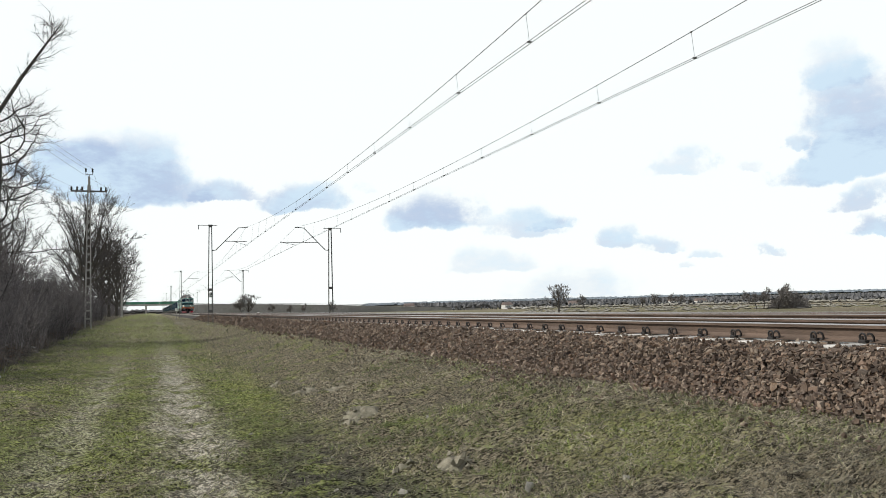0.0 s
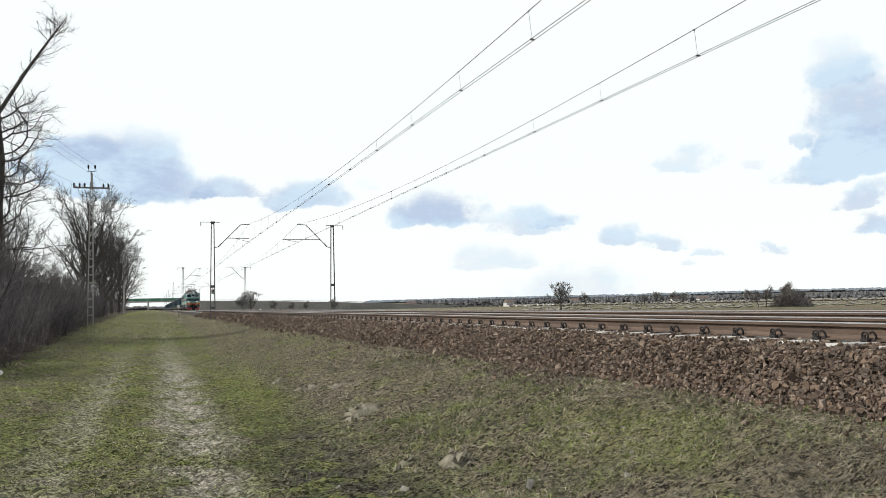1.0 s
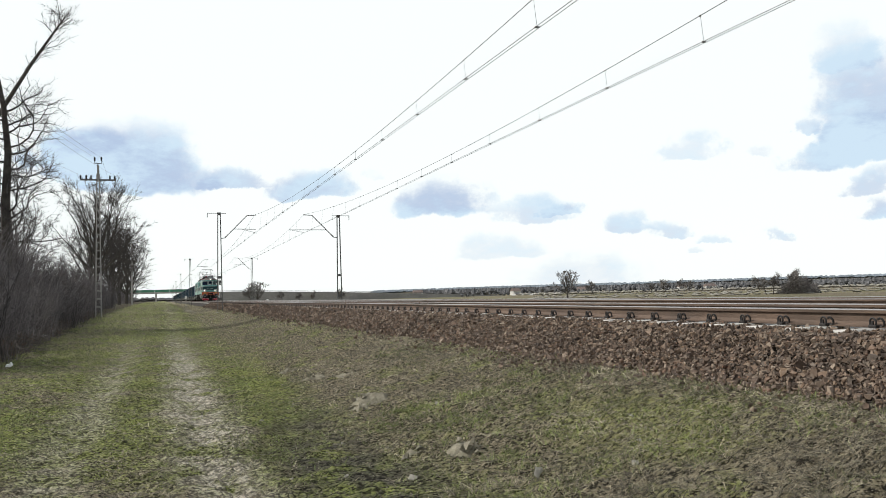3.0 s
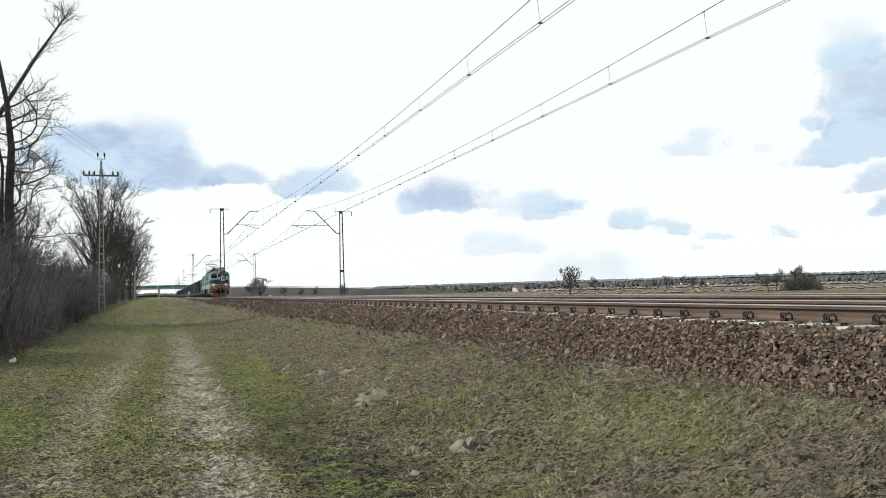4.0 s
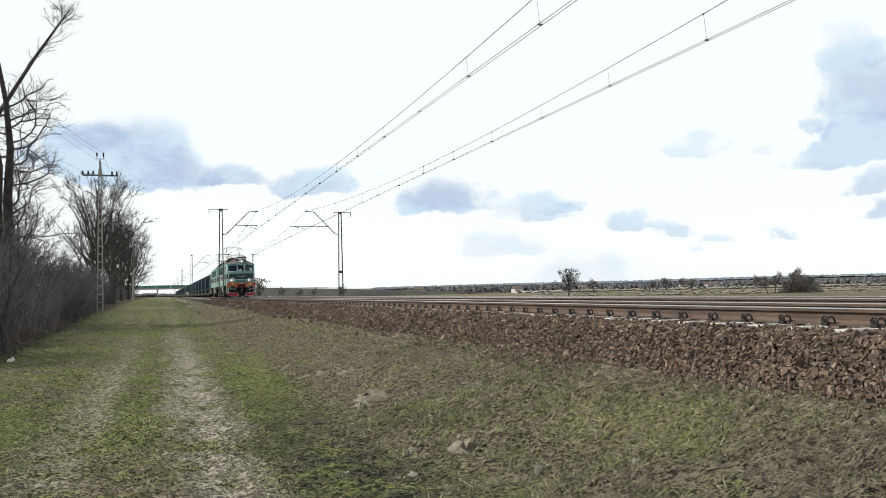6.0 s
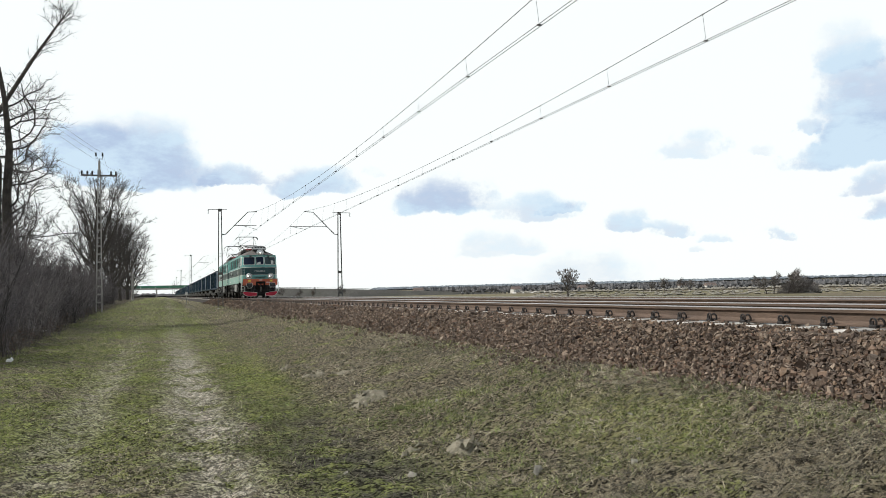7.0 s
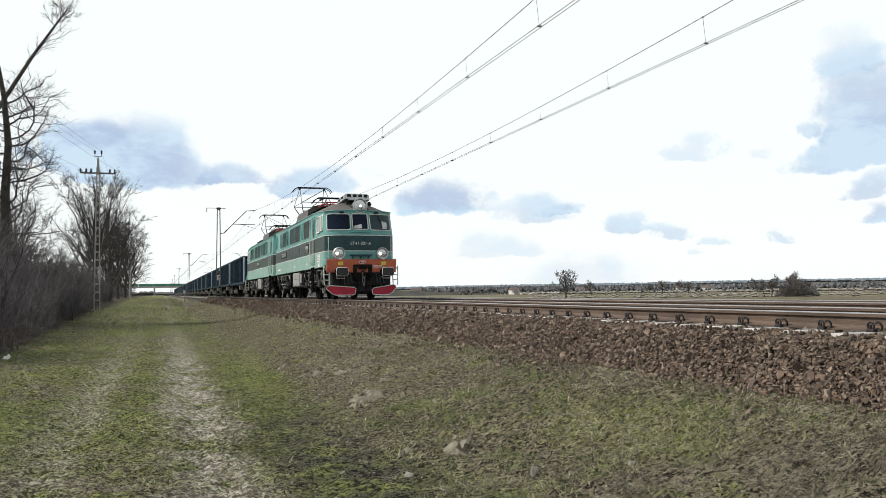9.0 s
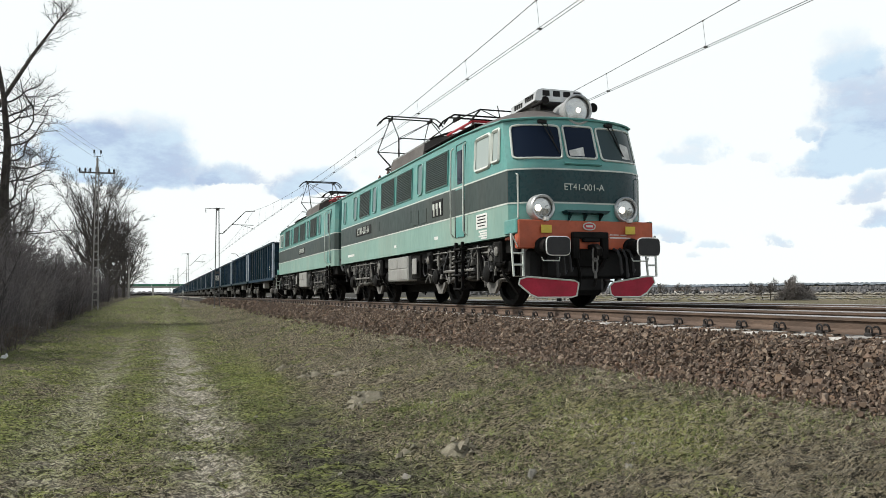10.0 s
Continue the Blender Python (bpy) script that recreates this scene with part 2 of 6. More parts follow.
BARK = surface("bark", (.055, .046, .04), .95, 0, .35, 6, (.12, .12, .09), .4, .5, 40)
TWIG = surface("twigs", (.052, .045, .042), .95, 0, .3, 3, island=.35)
SHRUB = surface("shrub_twigs", (.115, .103, .104), .95, 0, .3, .6, (.15, .11, .085), .3, island=.8)
# twigs of far trees, made paler: distance haze is put into the colour
FIELD_TWIG = surface("distant_hazy_twigs", (.15, .135, .125), .95, 0, .2, 1, island=.2)

# ---- ground ----


def vnoise(x, y, seed=0):
    """Smooth value noise for arrays."""
    xi, yi = np.floor(x).astype(np.int64), np.floor(y).astype(np.int64)
    fx, fy = x - xi, y - yi
    fx, fy = fx * fx * (3 - 2 * fx), fy * fy * (3 - 2 * fy)

    def h(a, b):
        k = (a * 374761393 + b * 668265263 + seed * 974711) & 0x7FFFFFFF
        k = ((k ^ (k >> 13)) * 1274126177) & 0x7FFFFFFF
        return ((k ^ (k >> 16)) & 0xFFFF) / 65535.0

    return (h(xi, yi) * (1 - fx) + h(xi + 1, yi) * fx) * (1 - fy) + (h(xi, yi + 1) * (1 - fx) + h(xi + 1, yi + 1) * fx) * fy


def step(x, lo, hi):
    t = np.clip((x - lo) / (hi - lo), 0, 1)
    return t * t * (3 - 2 * t)


PROF_X = [-5000, -60, -16, -11, -9.2, -8.8, -6.2, -5.3, -4.4, -3.3, -2.5, -2.0, 6.0, 6.6, 8.5, 14, 60, 160, 5000]
PROF_Z = [-1.2, -1.2, -1.25, -1.28, -1.31, -1.34, -1.34, -1.30, -1.15, -.88, -.64, -.64, -.64, -.64, -1.1, -1.3, -2.2, -3.4, -4.8]


def ground_z(x, y):
    x, y = np.asarray(x, float), np.asarray(y, float)
    z = np.interp(x, PROF_X, PROF_Z)
    z = z + np.where(x < -2.5, np.interp(y, [22, 45, 68, 95, 140, 220], [0, .22, .48, .75, 1.1, 1.25]) * step(-x, 3.0, 7), 0)
    near = np.where(x < 0, step(-x, 2.3, 3.2) * step(x, -60, -30), 0)
    z = z + near * (.10 * (vnoise(x * .7, y * .7, 1) - .5) + .05 * (vnoise(x * 2.6, y * 2.6, 2) - .5) + .06 * (vnoise(x * 8, y * 8, 3) - .5) + .042 * (vnoise(x * 19, y * 19, 4) - .5))
    for rx in (-6.74, -8.20):
        wob = rx + .12 * (vnoise(y * .25, y * 0 + rx, 5) - .5)
        z = z - .045 * np.exp(-((x - wob) / .2) ** 2)
        # ridges that tyres pressed across the dried mud
        slip = y * 2 * np.pi / .105 + 9 * vnoise(x * 2.2, y * 1.5, 7) + (x - wob) * 5
        z = z + .016 * np.sin(slip) * np.exp(-((x - wob) / .3) ** 2) * step(-y, -15, -9) * vnoise(x * 3, y * 2, 8) * 1.5
    # far hills
    far = step(y + .6 * np.abs(x), 1500, 3600)
    z = z + far * (10 + 26 * vnoise(x / 900, y / 900, 6) * step(x, 200, 1800))
    return z


def axis(*runs):
    out = []
    for a, b, s in runs:
        out += list(np.arange(a, b, s))
    return np.array(out)


def build_ground():
    xs = np.concatenate([-np.geomspace(5000, 40, 22), axis((-34, -13, 1.0), (-13, -9.5, .14), (-9.5, -2.4, .052), (-2.4, 9, .6), (9, 40, 2.5)), np.geomspace(42, 5000, 34)])
    ys = np.concatenate([axis((-400, -20, 40), (-20, 3, 1.6), (3, 10, .04), (10, 20, .1), (20, 45, .3), (45, 130, 1.5)), np.geomspace(130, 5500, 60)])
    X, Y = np.meshgrid(xs, ys)
    Z = ground_z(X, Y)
    nx, ny = len(xs), len(ys)
    i = np.arange(nx * ny).reshape(ny, nx)
    quads = np.stack([i[:-1, :-1], i[:-1, 1:], i[1:, 1:], i[1:, :-1]], -1).reshape(-1, 4)
    me = bpy.data.meshes.new("ground")
    me.from_pydata(np.stack([X.ravel(), Y.ravel(), Z.ravel()], 1).tolist(), [], quads.tolist())
    me.polygons.foreach_set("use_smooth", [True] * len(me.polygons))
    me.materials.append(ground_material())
    tagged(new("ground", me), "grassy ground with a rutted dirt track beside the railway", "ground", kind="structure")


def ground_material():
    mt = bpy.data.materials.new("ground")
    mt.use_nodes = True
    mt.node_tree.nodes.clear()
    n = Nodes(mt.node_tree)
    pos = n.add("ShaderNodeNewGeometry", 0)
    wv = n.add("ShaderNodeTexNoise", 1, Vector=pos, Scale=1.1, Detail=5.0)
    wv = n.add("ShaderNodeVectorMath", operation="MULTIPLY_ADD", i0=wv, i1=(.9, .9, 0), i2=pos)
    sx = n.add("ShaderNodeSeparateXYZ", i0=wv)
    X = n.math("SUBTRACT", sx, .45)
    Y = sx.node.outputs[1]
    comb = n.add("ShaderNodeMapping", Vector=pos, Scale=(1.0, 1.9, 1.0))
    n1, n2, n3, n4 = n.noise(pos, .35, 4), n.noise(pos, 1.7, 6, .65), n.noise(comb, 9.0, 7, .7), n.noise(comb, 34.0, 5, .75)
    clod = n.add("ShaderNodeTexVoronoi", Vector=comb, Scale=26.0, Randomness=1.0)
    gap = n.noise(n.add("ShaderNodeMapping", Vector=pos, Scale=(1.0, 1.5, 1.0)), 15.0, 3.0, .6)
    fleck = n.noise(comb, 62.0, 2.0, .5)
    green = n.mix(n.smooth(n3, .35, .65), (.165, .19, .05, 1), (.40, .44, .135, 1))
    straw = n.mix(n.smooth(n3, .35, .7), (.155, .13, .086, 1), (.48, .41, .28, 1))
    grass = n.mix(n.smooth(n.math("MULTIPLY_ADD", n1, .5, n.math("MULTIPLY", n2, .6)), .50, .66), green, straw)
    bankmix = n.mix(n.smooth(n2, .48, .70), straw, green)
    right = n.smooth(X, -5.6, -4.6)
    base = n.mix(right, grass, bankmix)
    # shade in the gaps between clumps is put into the colour, near black
    crev_shade = n.math("MAXIMUM", n.math("MAXIMUM", n.smooth(n4, .555, .60), n.smooth(clod, .56, .68)), n.math("MULTIPLY", n.smooth(gap, .53, .575), .85))
    base = n.mix(n.math("MULTIPLY", crev_shade, n.math("MULTIPLY_ADD", right, .02, .92)), base, (.012, .011, .008, 1))
    base = n.mix(n.math("MULTIPLY", n.smooth(fleck, .61, .65), .75), base, (.50, .44, .32, 1))
    lasting = n.smooth(Y, 44, 13)
    for rx, wd, most in ((-6.72, .60, 1.0), (-8.20, .5, .55)):
        d = n.math("ABSOLUTE", n.math("SUBTRACT", X, rx))
        m = n.math("MULTIPLY", n.smooth(d, wd * 1.15, wd * .1), n.smooth(n.math("MULTIPLY_ADD", n2, .75, n.math("MULTIPLY", n3, .35)), .42, .60))
        soil = n.mix(n.smooth(n3, .38, .60), (.42, .375, .285, 1), (.80, .74, .62, 1))
        soil = n.mix(n.math("MULTIPLY", crev_shade, .75), soil, (.045, .04, .03, 1))
        base = n.mix(n.math("MULTIPLY", n.math("MULTIPLY", m, most), n.math("MULTIPLY_ADD", lasting, .8, .12 if most < 1 else .22)), base, soil)
    d = n.math("ADD", n.math("POWER", n.math("MULTIPLY", n.math("ADD", X, 3.35), 1.7), 2.0), n.math("POWER", n.math("MULTIPLY", n.math("SUBTRACT", Y, 6.6), .72), 2.0))
    young = n.math("MULTIPLY", n.smooth(d, 1.6, .1), n.smooth(n3, .36, .5))
    edge = n.math("ABSOLUTE", n.math("SUBTRACT", X, n.math("MULTIPLY_ADD", Y, .06, -6.39)))
    strip = n.math("MULTIPLY", n.math("MULTIPLY", n.smooth(edge, .5, .1), n.smooth(n2, .42, .56)), n.math("MULTIPLY", n.smooth(Y, 7.5, 9.5), n.smooth(Y, 30, 18)))
    young = n.math("MULTIPLY", n.math("MAXIMUM", young, strip), n.math("SUBTRACT", 1.0, n.math("MULTIPLY", crev_shade, .75)))
    base = n.mix(n.math("MULTIPLY", young, .5), base, (.33, .36, .085, 1))
    # churned darker soil beside the track near by
    d = n.math("ABSOLUTE", n.math("SUBTRACT", X, -5.6))
    m = n.math("MULTIPLY", n.math("MULTIPLY", n.smooth(d, .75, .15), n.smooth(n2, .36, .56)), n.smooth(Y, 15, 8.5))
    base = n.mix(n.math("MULTIPLY", m, .85), base, n.mix(crev_shade, (.10, .092, .082, 1), (.016, .015, .013, 1)))
    # and a darker wheel mark beside the other rut
    d = n.math("ABSOLUTE", n.math("SUBTRACT", X, -8.62))
    m = n.math("MULTIPLY", n.math("MULTIPLY", n.smooth(d, .3, .05), n.smooth(n2, .34, .52)), n.smooth(Y, 8.6, 6.6))
    base = n.mix(n.math("MULTIPLY", m, .8), base, (.04, .037, .034, 1))
    # dark brown towards the foot of the hedge
    m = n.smooth(X, -10.9, -12.4)
    base = n.mix(n.math("MULTIPLY", m, .85), base, (.06, .048, .04, 1))
    # open fields across the line
    fv = n.add("ShaderNodeMapping", Vector=pos, Scale=(.012, .0035, 1))
    vor = n.add("ShaderNodeTexVoronoi", 1, Vector=fv, Scale=1.6)
    patch = n.add("ShaderNodeSeparateXYZ", i0=vor)
    field = n.ramp(patch, (0, (.15, .125, .09)), (.35, (.19, .165, .11)), (.55, (.135, .13, .07)), (.8, (.14, .12, .085)), (1, (.22, .19, .13)))
    field = n.mix(n.math("MULTIPLY", n.noise(pos, .05, 6), .5), field, (.12, .1, .06, 1))
    base = n.mix(n.smooth(X, 8, 11), base, field)
    bs = n.add("ShaderNodeBsdfPrincipled", Roughness=.95)
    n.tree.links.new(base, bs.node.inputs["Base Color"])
    bs.node.inputs["Specular IOR Level"].default_value = .12
    h = n.math("ADD", n3, n.math("SUBTRACT", n.math("MULTIPLY", n4, .7), n.math("MULTIPLY", clod, .5)))
    n.tree.links.new(n.add("ShaderNodeBump", Height=h, Strength=1.0, Distance=.09), bs.node.inputs["Normal"])
    n.add("ShaderNodeOutputMaterial", Surface=bs)
    return mt


build_ground()

# ---- railway ----
PITCH, CLIP_Y0 = 0.6111, 5.959   # sleeper spacing and one sleeper's place
RAIL_PROF = [(-.075, -.172), (.075, -.172), (.075, -.160), (.024, -.141), (.0085, -.120), (.0085, -.055), (.035, -.040), (.036, -.010), (.028, 0), (-.028, 0), (-.036, -.010), (-.035, -.040), (-.0085, -.055), (-.0085, -.120), (-.024, -.141), (-.075, -.160)]


def rail_shape():
    s = Shape()
    n = len(RAIL_PROF)
    ys = [-60, -20, 0, 10, 30, 80, 200, 500, 1100]
    s.v = [(x, y, z) for y in ys for x, z in RAIL_PROF]
    for k in range(len(ys) - 1):
        for i in range(n):
            j = (i + 1) % n
            s.f.append((k * n + i, k * n + j, (k + 1) * n + j, (k + 1) * n + i))
            s.m.append(1 if i in (8, 9, 7) else 0)
    return s


def stone_at(rng, c, r):
    """An angular broken stone: a skewed block of 12 triangles."""
    q = BLOCK + rng.uniform(-.42, .42, (8, 3))
    q = q * np.array([1.0, rng.uniform(.55, .95), rng.uniform(.38, .75)])
    q[rng.integers(8)] *= rng.uniform(.3, .8)
    u = np.linalg.qr(rng.normal(size=(3, 3)))[0]
    return q @ u.T * r + c


BLOCK = np.array([(x, y, z) for x in (-1, 1) for y in (-1, 1) for z in (-1, 1)]) * .72
BLOCK_FACES = [(0, 1, 3), (0, 3, 2), (4, 6, 7), (4, 7, 5), (0, 4, 5), (0, 5, 1), (2, 3, 7), (2, 7, 6), (0, 2, 6), (0, 6, 4), (1, 5, 7), (1, 7, 3)]   # faces of a block


def ballast_z(x, jig=0.0):
    return np.interp(x, [-2.45, -1.62, -1.45, 5.45, 5.62, 6.6], [-.68, -.255, -.235, -.235, -.255, -.77])


def build_track():
    near = thing("railway_track", "ballasted railway track with brown rails on concrete sleepers", "railway track", kind="structure")
    rail = rail_shape().mesh("rail", [RAIL_SIDE, RAIL_TOP])
    for x in (-.7535, .7535):
        part("rail", rail, None, near, "rust-brown steel rail with polished head", at=pose(x, 0, 0))
    other = thing("railway_track", "second railway track with brown rails on concrete sleepers", "railway track", kind="structure")
    for x in (4 - .7535, 4 + .7535):
        part("rail", rail, None, other, "rust-brown steel rail with polished head", at=pose(x, 0, 0))
    slab = Shape().box((-1.27, -.13, -.36), (1.27, .13, -.178), .02).mesh("sleeper", CONCRETE)
    far = Shape()
    for k in range(-30, 520):
        y = CLIP_Y0 + PITCH * k
        if -8 <= k < 130:
            part("sleeper", slab, None, near, at=pose(random.uniform(-.015, .015), y, 0))
        else:
            far.box((-1.27, y - .13, -.36), (1.27, y + .13, -.178))
    part("sleepers", far, CONCRETE, near)["kind"] = "stuff"
    far = Shape()
    for k in range(-30, 420):
        y = CLIP_Y0 + PITCH * k + .2
        far.box((4 - 1.27, y - .13, -.36), (4 + 1.27, y + .13, -.178))
    part("sleepers", far, CONCRETE, other)["kind"] = "stuff"
    # spring clips: an open bow and a closed loop at every sleeper
    clip = Shape()
    bow = [(-.035 - .012 * math.sin(a), -.048 + .034 * math.cos(a), -.122 + .040 * math.sin(a)) for a in np.linspace(.7, 5.4, 11)]
    loop = [(-.05, .03 + .036 * math.cos(a), -.122 + .040 * math.sin(a)) for a in np.linspace(0, 2 * math.pi, 14)[:-1]]
    clip.tube(bow, .011, 5).tube(loop, .011, 5, True)
    clip.box((-.075, -.02, -.18), (-.01, .07, -.147), .006)
    clip.tube([(-.055, .03, -.172), (-.055, .03, -.107)], .014, 6)
    me = clip.mesh("rail_clip", CLIP)
    for k in range(-8, 240):
        y = CLIP_Y0 + PITCH * k
        part("rail_clip", me, None, near, at=pose(-.7535 - .045, y, 0))
    for k in range(-8, 60):
        part("rail_clip", me, None, near, at=pose(.7535 + .045, CLIP_Y0 + PITCH * k, 0, 0, 0, 180))
    # ballast bed
    bed = Shape()
    xs = [-2.5, -2.05, -1.62, -1.4, -.4, .4, 1.4, 2.0, 2.6, 3.6, 4.4, 5.45, 5.62, 6.1, 6.7]
    ys = [-60, -10] + list(np.arange(0, 60, .5)) + list(np.geomspace(60, 1200, 30))
    for j, y in enumerate(ys):
        for x in xs:
            bed.v.append((x + .06 * (vnoise(np.array(y * .8), np.array(x), 9) - .5), y, float(ballast_z(x)) - .05))
    nx = len(xs)
    for j in range(len(ys) - 1):
        for i in range(nx - 1):
            bed.f.append((j * nx + i, j * nx + i + 1, (j + 1) * nx + i + 1, (j + 1) * nx + i))
            bed.m.append(0)
    tagged(part("ballast_bed", bed, BED), "dark brown crushed stone bed under the tracks, shade between stones put in its colour", "ballast", kind="structure")


def build_ballast():
    rng = np.random.default_rng(4)
    home = thing("ballast_shoulder", "loose reddish-brown crushed stones heaped along the track", "ballast")
    singles = 0
    v, f, n = [], [], 0
    shapes = []
    for k in range(14):
        s = Shape()
        s.v, s.f, s.m = [tuple(p) for p in stone_at(rng, np.zeros(3), 1.0)], list(BLOCK_FACES), [0] * 12
        shapes.append(s.mesh("stone", STONE, False))
    for y0, y1, count, size in ((2.5, 7, 13500, .0205), (7, 14, 18500, .021), (14, 26, 14000, .029), (26, 50, 12500, .038), (50, 110, 7000, .062)):
        for _ in range(count):
            y = rng.uniform(y0, y1)
            edge = -2.33 + .16 * (vnoise(np.array(y * .9), np.array(0.3), 11) - .5) * 2
            x = rng.uniform(edge, -.93) if rng.random() < .93 else edge - rng.exponential(.12)
            # stones stay off the sleeper ends
            ph = ((y - CLIP_Y0) / PITCH + .5) % 1 - .5
            if x > -1.27 and abs(ph) * PITCH < .15:
                x = rng.uniform(edge, -1.3)
            z = max(float(ballast_z(x)), -.62 - .25 * max(0, -2.4 - x))
            r = size * math.exp(rng.normal(0, .28))
            if x > -1.32:
                z = -.205
                r = min(r, .032)
            c = np.array([x, y, z + rng.uniform(-1.3, .8) * r])
            if 3.2 < y < 6.2 and singles < 300 and r > .023:
                singles += 1
                part("stone", shapes[singles % 14], None, home, at=pose(*c, *(rng.uniform(0, 360, 3))) @ Matrix.Diagonal((r, r, r, 1)))
                continue
            v.append(stone_at(rng, c, r))
            f += [(a + n, b + n, d + n) for a, b, d in BLOCK_FACES]
            n += 8
    for k in range(-4, 60):   # cribs between the sleeper ends
        for _ in range(16):
            y = CLIP_Y0 + PITCH * (k + .5) + rng.uniform(-.17, .17)
            v.append(stone_at(rng, np.array([rng.uniform(-1.4, -.86), y, rng.uniform(-.21, -.185)]), rng.uniform(.016, .026)))
            f += [(a + n, b + n, d + n) for a, b, d in BLOCK_FACES]
            n += 8
    for _ in range(2200):   # between and beyond the rails
        y, x = rng.uniform(4, 40), rng.choice([rng.uniform(-.6, .6), rng.uniform(.9, 3.1)])
        ph = ((y - CLIP_Y0) / PITCH + .5) % 1 - .5
        if abs(x) < 1.3 and abs(ph) * PITCH < .15:
            continue
        v.append(stone_at(rng, np.array([x, y, -.212]), rng.uniform(.03, .055)))
        f += [(a + n, b + n, d + n) for a, b, d in BLOCK_FACES]
        n += 8
    me = bpy.data.meshes.new("stones")
    me.from_pydata(np.concatenate(v).tolist(), [], f)
    me.materials.append(STONES)
    part("ballast_fill", me, None, home)["kind"] = "stuff"


build_track()
build_ballast()

# ---- overhead line ----


def build_mast(x, y, inward, top=7.30, foot=-.70, reach=2.95, plate=False, push=False, group=""):
    """inward: +1 when the arm points to +x."""
    lab = "grey steel catenary mast with bracket arm" + (" and small white plate" if plate else "")
    mast = thing("catenary_mast", lab, "catenary mast", pose(x, y, 0), "catenary masts")
    for sx, nm in ((-1, "leg"), (1, "leg")):
        s = Shape()
        prof = [(-.035, -.06), (.035, -.06), (.035, -.048), (-.022, -.048), (-.022, .048), (.035, .048), (.035, .06), (-.035, .06)]
        n = len(prof)
        for zz, off in ((foot, .19), (top, .10)):
            s.v += [(sx * off - sx * u, v, zz) for u, v in prof]
        s.f = [tuple(range(n)), tuple(range(n, 2 * n))] + [(i, (i + 1) % n, n + (i + 1) % n, n + i) for i in range(n)]
        s.m = [0] * len(s.f)
        part(nm, s, STEEL, mast, smooth=False)
    for z in (2.05, top - .06, .3):
        o = .19 - .09 * (z - foot) / (top - foot)
        part("batten", Shape().box((-o - .03, -.075, z - .1), (o + .03, .075, z + .1), .01), STEEL, mast)
    part("base", Shape().box((-.3, -.25, foot - .5), (.3, .25, foot - .06), .03), CONCRETE, mast, "concrete foundation")
    # earth-wire cross arm with a hanging insulator
    part("cross_arm", Shape().tube([(-.95 * inward, 0, top), (.55 * inward, 0, top)], .022, 6).tube([(-.93 * inward, 0, top), (-.93 * inward, 0, top - .34)], .03, 6), STEEL, mast)
    part("cap", Shape().box((-.17, -.1, top - .06), (.17, .1, top + .06), .02), STEEL, mast)
    a = Vector((.13 * inward, 0, 5.24))
    b = Vector((.42 * inward, 0, 5.27))
    c = Vector(((reach - .72) * inward, 0, 7.12))
    d = Vector(((reach + .02) * inward, 0, 7.17))
    part("bracket", Shape().tube([a, b, c, d], .035, 6), STEEL, mast)
    ins = Shape()
    for i in range(5):
        ins.lathe([(.02, 0), (.075, .02), (.02, .05)], Matrix.Translation(b.lerp(c, .02 + i * .03)) @ (c - b).to_track_quat("Z", "Y").to_matrix().to_4x4(), 8)
    part("insulator", ins, CERAMIC, mast, "ribbed insulator")
    e = b.lerp(c, .40 if not push else .34)
    end = (reach - .02 if not push else reach + 1.25) * inward
    f = Vector((end, 0, 6.02))
    part("steady_tube", Shape().tube([e, Vector((end, 0, e.z + (.0 if push else -.02)))], .026, 6), STEEL, mast)
    g0 = Vector(((reach - 1.1 if not push else reach + 1.0) * inward, 0, e.z - .03))
    part("registration_arm", Shape().tube([g0, Vector((reach * inward, 0, 5.68)), Vector((reach * inward, 0, 5.6))], .016, 5), STEEL, mast)
    part("dropper", Shape().tube([d, Vector((d.x, 0, 7.1))], .01, 4), STEEL, mast)
    if plate:
        pl = part("plate", Shape().box((-.13, -.095, 1.42), (.13, -.085, 1.82), .004), WHITE, mast, "small white plate with black marks")
        part("marks", Shape().box((-.05, -.101, 1.45), (-.01, -.096, 1.75)).box((.02, -.101, 1.45), (.09, -.096, 1.52)).box((.02, -.101, 1.6), (.09, -.096, 1.75)), BLACKP, pl)
    return mast


LEFT_MASTS = [(-2.9, -5.6), (-2.87, 68.8), (-2.95, 146.0), (-3.0, 229.0), (-3.1, 312.0), (-3.1, 390.0), (-3.1, 465.0)]
RIGHT_MASTS = [(6.9, -5.6), (6.9, 68.3), (6.9, 141.0), (6.9, 218.0), (6.9, 296.0), (6.9, 374.0)]


